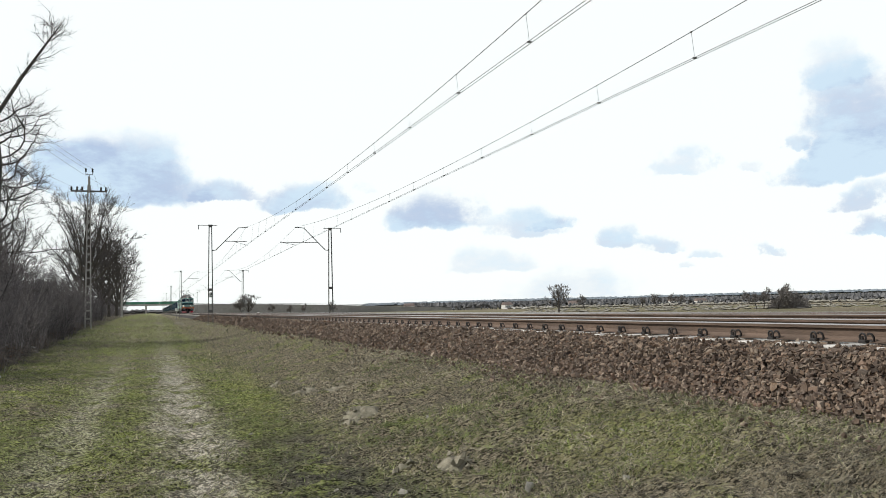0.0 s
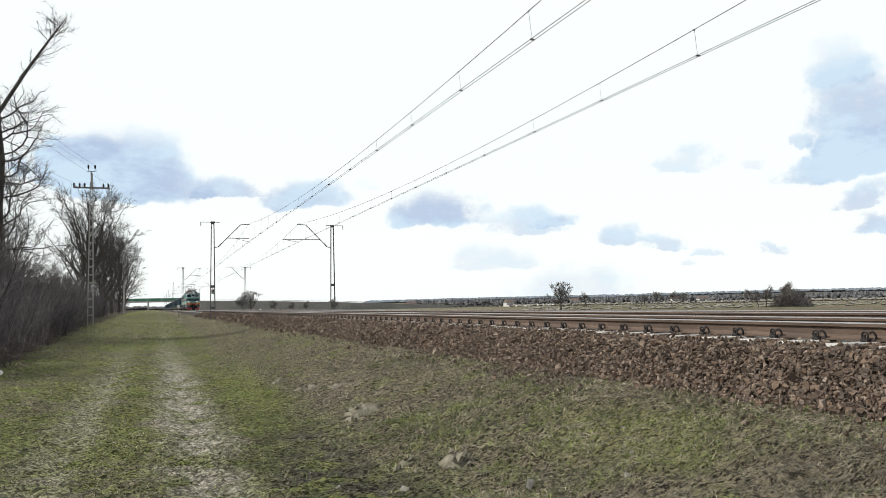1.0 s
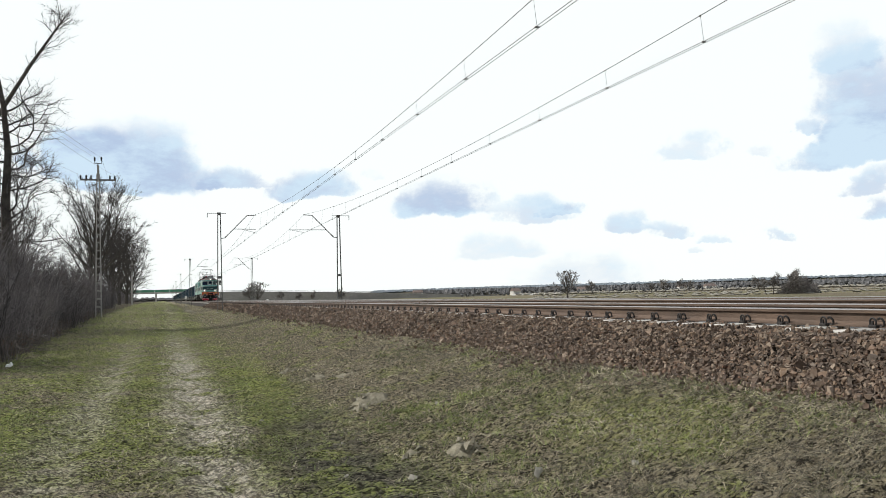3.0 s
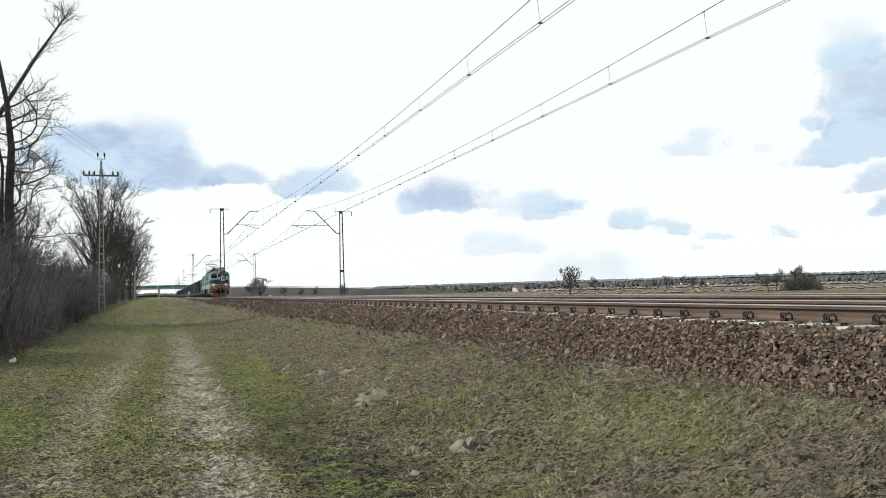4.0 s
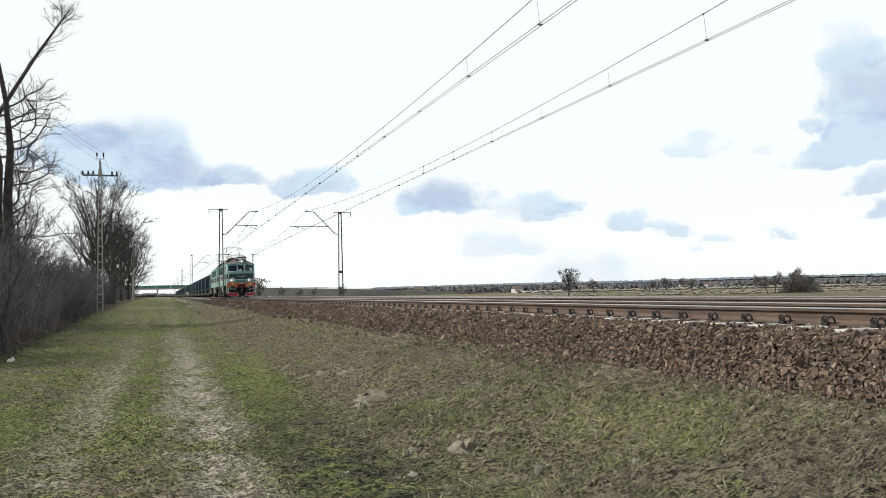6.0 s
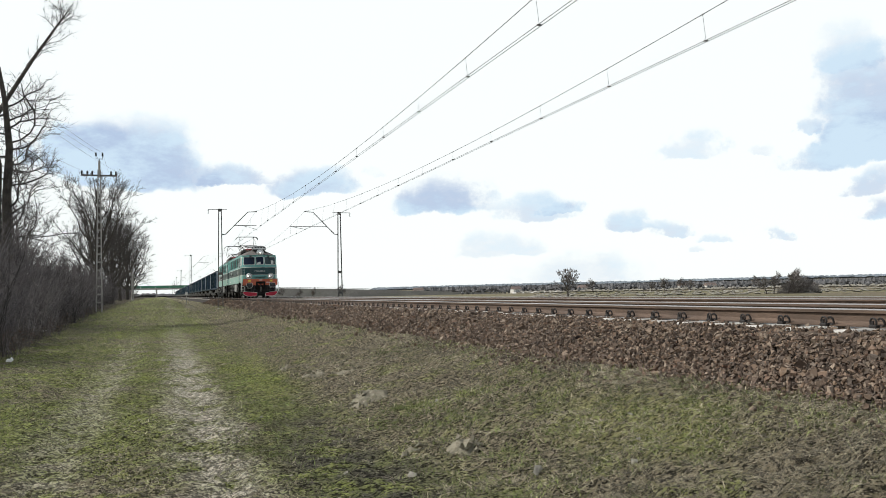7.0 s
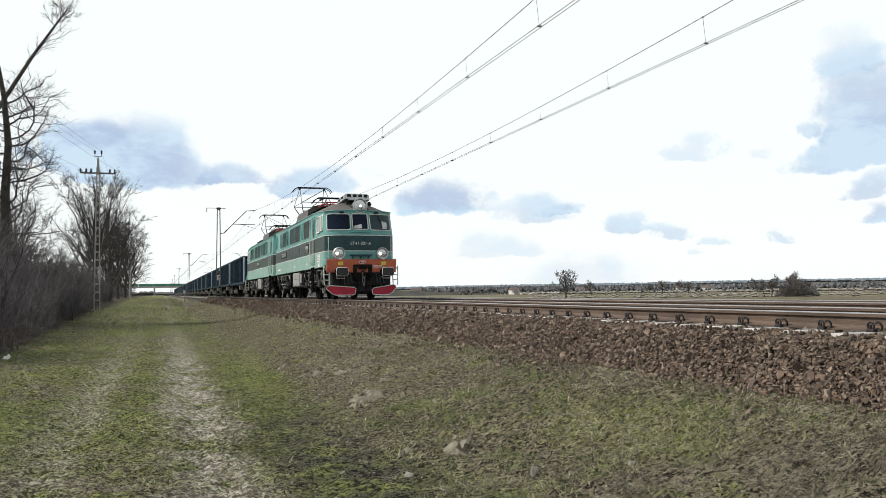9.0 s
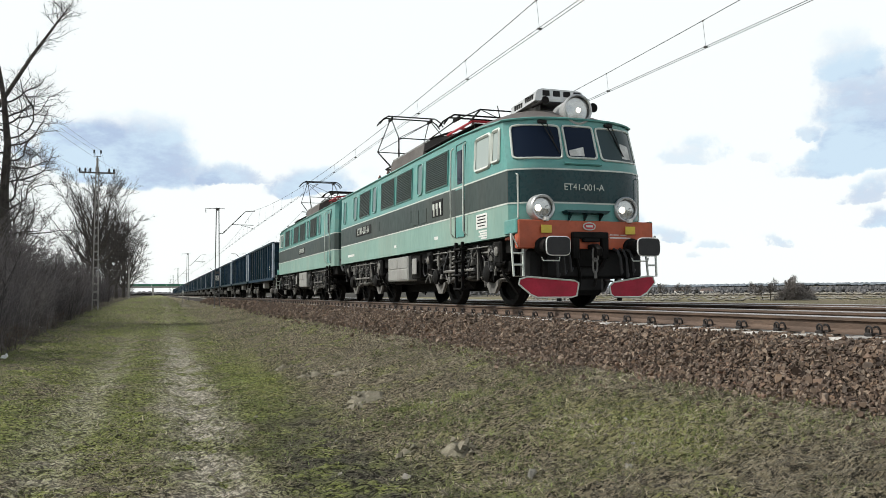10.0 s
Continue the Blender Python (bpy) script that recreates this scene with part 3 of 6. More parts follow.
def build_line(centre, masts):
    line = thing("overhead_line", "two contact wires hung by droppers from a carrier cable", "overhead wire")
    mess, c1, c2, drops = [], [], [], []
    for k in range(len(masts) - 1):
        (xa, ya), (xb, yb) = masts[k], masts[k + 1]
        za, zb = (xa - masts[1][0]) + centre, (xb - masts[1][0]) + centre
        sg = .14 if k % 2 else -.14
        for i in range(25):
            t = i / 24
            y, x = ya + (yb - ya) * t, za + (zb - za) * t
            mess.append((x, y, 5.93 + 1.27 * (2 * t - 1) ** 2))
            c1.append((x - .045 + sg * (2 * t - 1), y, 5.6))
            c2.append((x + .045 + sg * (2 * t - 1), y, 5.6))
        y = ya + 3.95
        j = 0
        while y < yb - 3 and k < 4:
            t = (y - ya) / (yb - ya)
            drops.append(((za + (zb - za) * t), y, 5.93 + 1.27 * (2 * t - 1) ** 2, sg * (2 * t - 1)))
            y += 4.1
    part("carrier_cable", Shape().tube(mess, .0085, 5), WIRE, line)
    part("contact_wire", Shape().tube(c1, .007, 5), WIRE, line)
    part("contact_wire", Shape().tube(c2, .007, 5), WIRE, line)
    for x, y, z, o in drops:
        part("dropper", Shape().tube([(x, y, z + .02), (x + o, y, 5.6)], .004, 4).box((x - .012, y - .02, z - .02), (x + .012, y + .02, z + .015)).box((x + o - .05, y - .012, 5.59), (x + o + .05, y + .012, 5.625)), WIRE, line, smooth=False)


for i, (x, y) in enumerate(LEFT_MASTS):
    if i:
        build_mast(x, y, 1, plate=i == 1)
for i, (x, y) in enumerate(RIGHT_MASTS):
    if i:
        build_mast(x, y, -1, top=7.1, foot=-.9, push=i % 2 == 1)
build_line(0.0, LEFT_MASTS)
build_line(4.0, RIGHT_MASTS)

# ---- train ----
GREEN = surface("light_green_paint", (.09, .275, .25), .42, 0, .10, 1.5, (.26, .33, .27), .4, .02, 30, coat=.15)
GREENSIDE = surface("weathered_green_paint", (.20, .325, .28), .55, 0, .10, 1.2, (.30, .36, .30), .7, .02, 30, stretch=(1, 1, .35))
DARKFRONT = surface("dark_green_paint", (.010, .038, .042), .28, 0, .25, 1.5, (.018, .048, .054), .3, spec=.2, coat=.08)
DARKSIDE = surface("faded_dark_green_paint", (.026, .042, .038), .5, 0, .16, 1.0, (.07, .075, .062), .6, stretch=(1, 1, .4))
ROOF = surface("roof_grime", (.088, .078, .072), .8, 0, .25, 1.4, (.06, .05, .045), .5, .1, 30)
CREAM = surface("cream_paint", (.55, .58, .53), .5, 0, .10, 4)
ORANGE = surface("orange_red_paint", (.42, .085, .032), .5, 0, .16, 2, (.16, .06, .04), .4)
CRIMSON = surface("crimson_paint", (.36, .014, .038), .5, 0, .18, 3, (.14, .03, .035), .5, spec=.3)
GEAR = surface("oily_black_steel", (.006, .0056, .0053), .7, .1, .4, 3, (.024, .020, .017), .4, .2, 30, spec=.15)
GEARLIGHT = surface("dusty_grey_steel", (.16, .155, .145), .75, .1, .25, 4, (.09, .075, .06), .5)
GREYBOX = surface("grey_box_paint", (.27, .27, .255), .6, 0, .10, 3, (.13, .11, .09), .4)
SILVER = surface("silver_paint", (.50, .51, .51), .4, .5, .12, 5, (.25, .23, .2), .3)
YELLOW = surface("yellow_plate", (.62, .46, .05), .5, 0, .1, 8)
REDP = surface("red_paint", (.45, .03, .04), .45, 0, .15, 4)
RUBBER = surface("rubber", (.018, .018, .019), .65, 0, .2, 6)
LOUVRE = surface("louvre_dark", (.035, .052, .047), .6, .1, .2, 4)
HEADLAMP = glowing("headlamp_light", (1.0, .90, .76), 2.6)
LENS = surface("lamp_reflector", (.50, .51, .50), .22, .75, .08, 12)
PALE_PATCH = surface("pale_patch", (.55, .55, .52), .7)


def glass(name, color, rough=.06):
    mt = bpy.data.materials.new(name)
    mt.use_nodes = True
    b = mt.node_tree.nodes["Principled BSDF"]
    b.inputs["Base Color"].default_value = (*color, 1)
    b.inputs["Roughness"].default_value = rough
    b.inputs["Specular IOR Level"].default_value = .12
    return mt


PANE = glass("cab_glass", (.009, .015, .030))
# light seen through the cab is put into this glass colour
PANECLEAR = glass("cab_glass_lit", (.045, .066, .07))
PANESIDE = glass("side_glass", (.10, .16, .16), .15)
# opaque pane; the bright sky behind the cab is put into its colour
PANEPALE = glass("cab_side_glass", (.34, .39, .375), .12)

LEN, BACK = 15.93, 15.44
AXLES = (2.18, 5.23, 10.68, 13.73)


def halfw(z):
    return 1.34 - .035 * max(0, z - 2.45)


def yfront(x, z):
    return .66 + .34 * max(0, z - 2.45) + .38 * (abs(x) / 1.34) ** 4


def roof_z(x, y):
    c = min(1, max(0, (y - .95) / 2.2))
    c = c * c * (3 - 2 * c)
    d = min(1, max(0, (y - yfront(x, 3.33) + .03) / 1.5))
    u = min(1, abs(x) / 1.31)
    return 3.36 + .13 * c + (.04 + .37 * d * (2 - d)) * (1 - u * u)


def ring(z, grow=0.0, top=False):
    h = halfw(z) + grow
    pts = []
    for i in range(29):
        u = math.sin((i / 28 - .5) * math.pi)
        x = h * u
        pts.append([x, yfront(x * halfw(z) / h, z) - grow, z])
    for y in (1.5, 2.2, 3.5, 6, 9, 12, 15.0):
        pts.append([h, y, z])
    pts += [[h - .03, BACK - .1 + grow, z], [h - .16, BACK + grow, z]]
    pts += [[x, BACK + grow, z] for x in (.9, .45, 0, -.45, -.9)]
    pts += [[-h + .16, BACK + grow, z], [-h + .03, BACK - .1 + grow, z]]
    for y in (15.0, 12, 9, 6, 3.5, 2.2, 1.5):
        pts.append([-h, y, z])
    if top:
        for p in pts:
            p[2] = roof_z(p[0], p[1]) + .005
    return pts


def section_body(sec):
    s = Shape()
    levels = [ring(z) for z in (1.26, 1.5, 1.84, 2.44, 2.62, 2.95, 3.25)] + [ring(3.3, 0, True)]
    n = len(levels[0])
    s.v = [tuple(p) for r in levels for p in r]
    for k in range(len(levels) - 1):
        for i in range(n):
            j = (i + 1) % n
            s.f.append((k * n + i, k * n + j, (k + 1) * n + j, (k + 1) * n + i))
            front = 1 <= i <= 26
            s.m.append((2 if front else 3) if k == 2 else (0 if front or k > 2 else 1))
    s.f.append(tuple(range(n))[::-1])
    s.m.append(0)
    body = part("body", s, [GREEN, GREENSIDE, DARKFRONT, DARKSIDE], sec, "two-tone green welded body shell")
    for z in (1.84, 2.44):
        t = Shape()
        a, b = ring(z - .014, .007), ring(z + .014, .007)
        t.v = [tuple(p) for p in a + b]
        t.f = [(i, (i + 1) % n, n + (i + 1) % n, n + i) for i in range(n)]
        t.m = [0] * n
        part("stripe", t, CREAM, body, "thin cream stripe")
    # gutter and roof
    g = Shape().tube([(p[0] * 1.008, p[1] - (.02 if p[1] < 2 else 0), p[2]) for p in ring(3.3, .004, True)], .022, 5, True)
    part("gutter", g, GREEN, body)
    r = Shape()

    def shell(u, v):
        x = (u * 2 - 1) * 1.33
        y0 = yfront(x, 3.33) - .02
        y = y0 + (BACK - y0) * (v ** 2.2)
        return (x, y, roof_z(x, y) + .012)
    r.grid(16, 26, shell)
    part("roof", r, ROOF, sec, "sooty grey-brown arched roof")
    return body


def on_front(x, z, out):
    return (x, yfront(x, z) - out, z)


def front_window(sec, xa, xb, za, zb, slant=0.0, glazing=None):
    def pt(u, v, out):
        x = xa + (xb - xa) * u + slant * (v - .5) * (1 if xa + xb > 0 else -1)
        return on_front(x, za + (zb - za) * v, out)
    s = Shape().grid(8, 4, lambda u, v: pt(u, v, .012))
    pane = part("windscreen", s, glazing or PANE, sec, "dark reflecting windscreen pane")
    edge = []
    for k in range(40):
        a = k / 40 * 2 * math.pi
        c, sn = math.cos(a), math.sin(a)
        u = .5 + .5 * math.copysign(abs(c) ** .18, c)
        v = .5 + .5 * math.copysign(abs(sn) ** .18, sn)
        edge.append(pt(u, v, .016))
    part("window_frame", Shape().tube(edge, .021, 6, True), CREAM, pane, "cream window surround")
    return pane


def side_panel(sec, side, kind, y0, y1, z0, z1):
    """A louvre, slim window or cab window on a flank; side is -1 or 1."""
    def X(z, out):
        return side * (halfw(z) + out)
    s = Shape()
    if kind == "louvre":
        s.grid(1, 1, lambda u, v: (X(z0 + (z1 - z0) * v, .004), y0 + (y1 - y0) * u, z0 + (z1 - z0) * v))
        for i in range(17):
            z = z0 + (z1 - z0) * (i + .5) / 17
            s.prism([(.004, -.016), (.026, -.022), (.028, -.012), (.006, .014)], y0, y1, lambda u, v, w, z=z: (X(z, u), w, z + v))
        pn = part("louvre_grille", s, LOUVRE, sec, "dark slatted ventilation grille")
        fr = [(X(z, .012), y, z) for y, z in ((y0, z0), (y1, z0), (y1, z1), (y0, z1))]
        part("grille_frame", Shape().tube(fr, .018, 4, True), GREEN, pn)
        return
    mat = PANESIDE if kind == "slim" else PANEPALE
    pts = []
    for k in range(24):
        a = k / 24 * 2 * math.pi
        c, sn = math.cos(a), math.sin(a)
        e = .35 if kind == "slim" else .2
        pts.append(((y0 + y1) / 2 + (y1 - y0) / 2 * math.copysign(abs(c) ** e, c), (z0 + z1) / 2 + (z1 - z0) / 2 * math.copysign(abs(sn) ** e, sn)))
    s.put([(X(z, .006), y, z) for y, z in pts], [tuple(range(24))])
    pn = part("side_window", s, mat, sec, "slim side window" if kind == "slim" else "pale cab side window", smooth=False)
    part("window_frame", Shape().tube([(X(z, .008), y, z) for y, z in pts], .02 if kind == "slim" else .035, 5, True), GREEN if kind == "slim" else CREAM, pn)


def side_door(sec, side, y0, y1, z0=1.4, z1=3.34):
    def X(z, out):
        return side * (halfw(z) + out)
    d = part("cab_door", Shape().grid(1, 6, lambda u, v: (X(z0 + (z1 - z0) * v, .005), y0 + (y1 - y0) * u, z0 + (z1 - z0) * v)), [GREEN], sec, "narrow side door with upper window")
    part("door_panel", Shape().box((side * 1.3440, y0 + .01, 1.86), (side * 1.3500, y1 - .01, 2.39), .002), DARKSIDE, d)
    part("door_window", Shape().box((side * 1.3250, y0 + .12, 2.5), (side * 1.3530, y1 - .12, 3.2), .03), PANE, d)
    part("door_seal", Shape().tube([(X(z, .008), y, z) for y, z in ((y0, z0), (y1, z0), (y1, z1), (y0, z1))], .012, 4, True), RUBBER, d)
    for y in (y0 - .12, y1 + .1):
        part("handrail", Shape().tube([(side * 1.3450, y, 3.3), (side * 1.4050, y, 3.24), (side * 1.4200, y, 2.4), (side * 1.4200, y, 1.5), (side * 1.3550, y, 1.42)], .016, 6), CREAM, sec, "pale vertical handrail")
    # ladder below the door
    lad = Shape()
    for y in (y0 + .08, y1 - .08):
        lad.box((side * 1.3400, y - .025, .3), (side * 1.4000, y + .025, 1.3), .008)
    for z in (.34, .62, .9, 1.15):
        lad.box((side * 1.25, y0 + .05, z - .02), (side * 1.43, y1 - .05, z + .02), .008)
    part("ladder", lad, GEAR, sec, "black steel step ladder")


def build_bogie(sec, yc):
    bg = part("bogie_frame", Shape().box((-1.16, yc - 2.3, .62), (-1.0, yc + 2.3, .84), .03).box((1.0, yc - 2.3, .62), (1.16, yc + 2.3, .84), .03)
              .box((-1.0, yc - .3, .5), (1.0, yc + .3, .8), .05).box((-1.0, yc - 2.3, .6), (1.0, yc - 2.15, .8), .03).box((-1.0, yc + 2.15, .6), (1.0, yc + 2.3, .8), .03)
              .box((-.85, yc - 1.2, .35), (.85, yc - .4, .9), .1).box((-.85, yc + .4, .35), (.85, yc + 1.2, .9), .1), GEAR, sec, "black bogie frame with dusty gear")
    rng = random.Random(int(yc * 10))
    for side in (-1, 1):
        for ya in (yc - 1.525, yc + 1.525):
            box = Shape().box((side * 1.0, ya - .19, .46), (side * 1.27, ya + .19, .82), .05)
            box.lathe([(.17, 0), (.17, .04), (.12, .07)], pose(side * 1.26, ya, .63, 0, 90 * side, 0), 14)
            part("axle_box", box, GEAR, bg)
            v = Shape().prism([(-.34, .52), (-.10, .44), (.10, .44), (.34, .52), (.34, .46), (.13, .25), (-.13, .25), (-.34, .46)], side * 1.12, side * 1.18, lambda u, q, w, ya=ya: (w, ya + u, q))
            part("guard_plate", v, GEARLIGHT, bg, "dusty grey keeper plate")
            for dy in (-.43, .43):
                coil = [(side * 1.1 + .085 * math.cos(a), ya + dy + .085 * math.sin(a), .46 + .42 * a / (10 * math.pi)) for a in np.linspace(0, 10 * math.pi, 44)]
                part("spring", Shape().tube(coil, .02, 4), GEARLIGHT, bg)
            part("damper", Shape().tube([(side * 1.24, ya + .3, .62), (side * 1.3, ya + .38, 1.12)], .042, 8).tube([(side * 1.24, ya + .3, .5), (side * 1.24, ya + .3, .66)], .024, 6), GEAR, bg)
            pipe = [(side * 1.22, ya - .5, 1.2), (side * 1.26, ya - .52, .9), (side * 1.2, ya - .62, .6), (side * .95, ya - .72, .22)]
            part("sand_pipe", Shape().tube(pipe, .026, 6), GEAR, bg)
            part("bracket", Shape().box((side * 1.1, ya - .09, .84), (side * 1.24, ya + .09, 1.16), .03), GEARLIGHT, bg)
        for dy in (-.75, .0, .75):
            hose = [(side * 1.24, yc + dy, 1.18), (side * 1.32, yc + dy + .06, .85), (side * 1.3, yc + dy + .2, .62), (side * 1.24, yc + dy + .34, .8), (side * 1.22, yc + dy + .36, 1.1)]
            part("hose", Shape().tube(hose, .022, 6), RUBBER, bg)
        part("brake_cylinder", Shape().lathe([(.02, -.2), (.085, -.19), (.095, .10), (.06, .16), (.03, .2)], pose(side * 1.2, yc + .95, .98, 90, 0, 0), 14), GEAR, bg)
        part("brake_cylinder", Shape().lathe([(.02, -.2), (.085, -.19), (.095, .10), (.06, .16), (.03, .2)], pose(side * 1.2, yc - 2.05, .8, 90, 0, 0), 14), GEAR, bg)
        part("brake_rod", Shape().tube([(side * 1.2, yc - 2.2, 1.02), (side * 1.22, yc - .6, 1.05), (side * 1.22, yc + 2.2, 1.0)], .02, 5), GEARLIGHT, bg)
        for ya in (yc - .42, yc + .42):   # body springs, motor casings and sand boxes
            coil = [(side * 1.16 + .12 * math.cos(a), ya + .12 * math.sin(a), .52 + .5 * a / (12 * math.pi)) for a in np.linspace(0, 12 * math.pi, 60)]
            part("body_spring", Shape().tube(coil, .024, 5), GEARLIGHT, bg, "dusty body spring")
        for ya in (yc - 1.0, yc + 1.02):
            part("motor_casing", Shape().lathe([(.25, -.1), (.25, .02), (.21, .05), (.12, .06), (.11, .09), (.03, .1)], pose(side * 1.14, ya, .78, 0, 90 * side, 0), 18), GEAR, bg)
            part("casing_ring", Shape().tube([(side * 1.20, ya + .22 * math.cos(a), .78 + .22 * math.sin(a)) for a in np.linspace(0, 2 * math.pi, 19)[:-1]], .012, 5, True), GEARLIGHT, bg)
        for ya in (yc - 2.05, yc + 2.0):
            sand = part("sand_box", Shape().box((side * 1.02, ya - .17, .78), (side * 1.30, ya + .17, 1.22), .04), GEAR, bg, "sooty sand box")
            part("sand_lid", Shape().lathe([(.09, 0), (.09, .03), (.05, .05)], pose(side * 1.29, ya, 1.02, 0, 90 * side, 0), 12), GEARLIGHT, sand)
            part("cable_loop", Shape().tube([(side * 1.30, ya + .24 + .16 * math.cos(a), .86 + .2 * math.sin(a)) for a in np.linspace(0, 2 * math.pi, 15)[:-1]], .014, 5, True), RUBBER, bg)
        for k in range(9):
            ya, z0 = yc + rng.uniform(-2.2, 2.0), rng.uniform(.55, 1.0)
            run = [(side * rng.uniform(1.24, 1.30), ya + .1 * j + rng.gauss(0, .03), z0 + rng.gauss(0, .09)) for j in range(5)]
            part("pipe", Shape().tube(run, .013, 5), rng.choice([GEARLIGHT, GEAR]), bg)
            ys = yc + rng.uniform(-2.2, 2.2)
            part("hanger", Shape().box((side * 1.23, ys - .02, rng.uniform(.45, .7)), (side * 1.27, ys + .02, 1.2), .006), rng.choice([GEARLIGHT, GEAR]), bg)
        for k in range(16):
            y = yc + rng.uniform(-2.2, 2.2)
            z = rng.uniform(.5, 1.05)
            part("fitting", Shape().box((side * 1.12, y - rng.uniform(.02, .08), z - rng.uniform(.02, .07)), (side * rng.uniform(1.2, 1.3), y + rng.uniform(.02, .08), z + rng.uniform(.02, .08)), .012), rng.choice([GEAR, GEARLIGHT, GEARLIGHT]), bg)
        pl = Shape()
        pl.tube([(side * 1.26, yc - 1.6, 1.14), (side * 1.27, yc + 1.7, 1.14)], .016, 5).tube([(side * 1.3, yc - .9, .72), (side * 1.3, yc + .9, .72)], .03, 6)
        part("pipe", pl, GEARLIGHT, bg)
    return bg


def wheel_mesh(r, spokes):
    s = Shape()
    for sx in (-1, 1):
        m = pose(sx * .685, 0, 0, 0, 90 * sx, 0)
        s.lathe([(.001, .02), (.12, .16), (.16, .10), (.22, .035), (r * .62, .03), (r * .80, .045), (r * .82, .12), (r * .98, .13), (r, .09), (r + .01, .03), (r + .03, .015), (r + .03, -.01), (r * .8, -.01), (.2, -.02), (.001, -.02)], m, 24, cap=False)
        for k in range(spokes):
            a = 2 * math.pi * k / spokes
            c = Vector((0, math.cos(a) * r * .5, math.sin(a) * r * .5))
            s.lathe([(.055, .0), (.055, .012), (.03, .014)], pose(sx * .71, c.y, c.z, 0, 90 * sx, 0), 8)
    s.tube([(-.95, 0, 0), (.95, 0, 0)], .085, 12)
    return s.mesh("wheelset", GEAR)


WHEELS = []   # (object, axle y in the vehicle, radius, turning sign)


def pantograph(sec, yc, raised):
    p = part("pantograph", Shape().tube([(-.55, yc - .85, 4.12), (.55, yc - .85, 4.12), (.55, yc + .85, 4.12), (-.55, yc + .85, 4.12)], .03, 5, True).tube([(-.55, yc, 4.12), (.55, yc, 4.12)], .03, 5), REDP if not raised else GEAR, sec, "raised pantograph" if raised else "folded pantograph with red frame")
    for x in (-.5, .5):
        for y in (yc - .75, yc + .75):
            ins = Shape()
            zz = roof_z(x, y)
            ins.lathe([(.03, 0), (.06, .02), (.03, .05), (.065, .08), (.03, .11), (.06, .14), (.03, 4.12 - zz)], pose(x, y, zz), 10)
            part("insulator", ins, CERAMIC, p)
    zk, zt, dy = (4.72, 5.50, 1.22) if raised else (4.18, 4.32, 1.75)
    for sy in (-1, 1):
        lo, up = Shape(), Shape()
        for sx in (-1, 1):
            lo.tube([(sx * .5, yc + sy * .45, 4.15), (sx * .72, yc + sy * dy, zk)], .026, 6, r1=.02)
            up.tube([(sx * .72, yc + sy * dy, zk), (sx * .62, yc + sy * .1, zt)], .015, 5)
        up.tube([(-.72, yc + sy * dy, zk), (.62, yc + sy * .1, zt)], .010, 5)
        lo.tube([(-.72, yc + sy * dy, zk), (.72, yc + sy * dy, zk)], .016, 5)
        part("lower_arm", lo, GEAR, p)
        part("upper_arm", up, GEAR, p)
    head = Shape()
    for sy in (-.17, .17):
        head.tube([(-1.0, yc + sy, zt - .16), (-.9, yc + sy, zt - .02), (-.74, yc + sy, zt + .08), (.74, yc + sy, zt + .08), (.9, yc + sy, zt - .02), (1.0, yc + sy, zt - .16)], .022, 6)
    for sx in (-.62, .62):
        head.box((sx - .03, yc - .2, zt - .03), (sx + .03, yc + .2, zt + .06), .01)
    part("collector_head", head, GEAR, p)
    return p


VENT_SLAT = Shape().box((-.03, 0, -.015), (.03, .19, .03)).mesh("slat", GREYBOX)


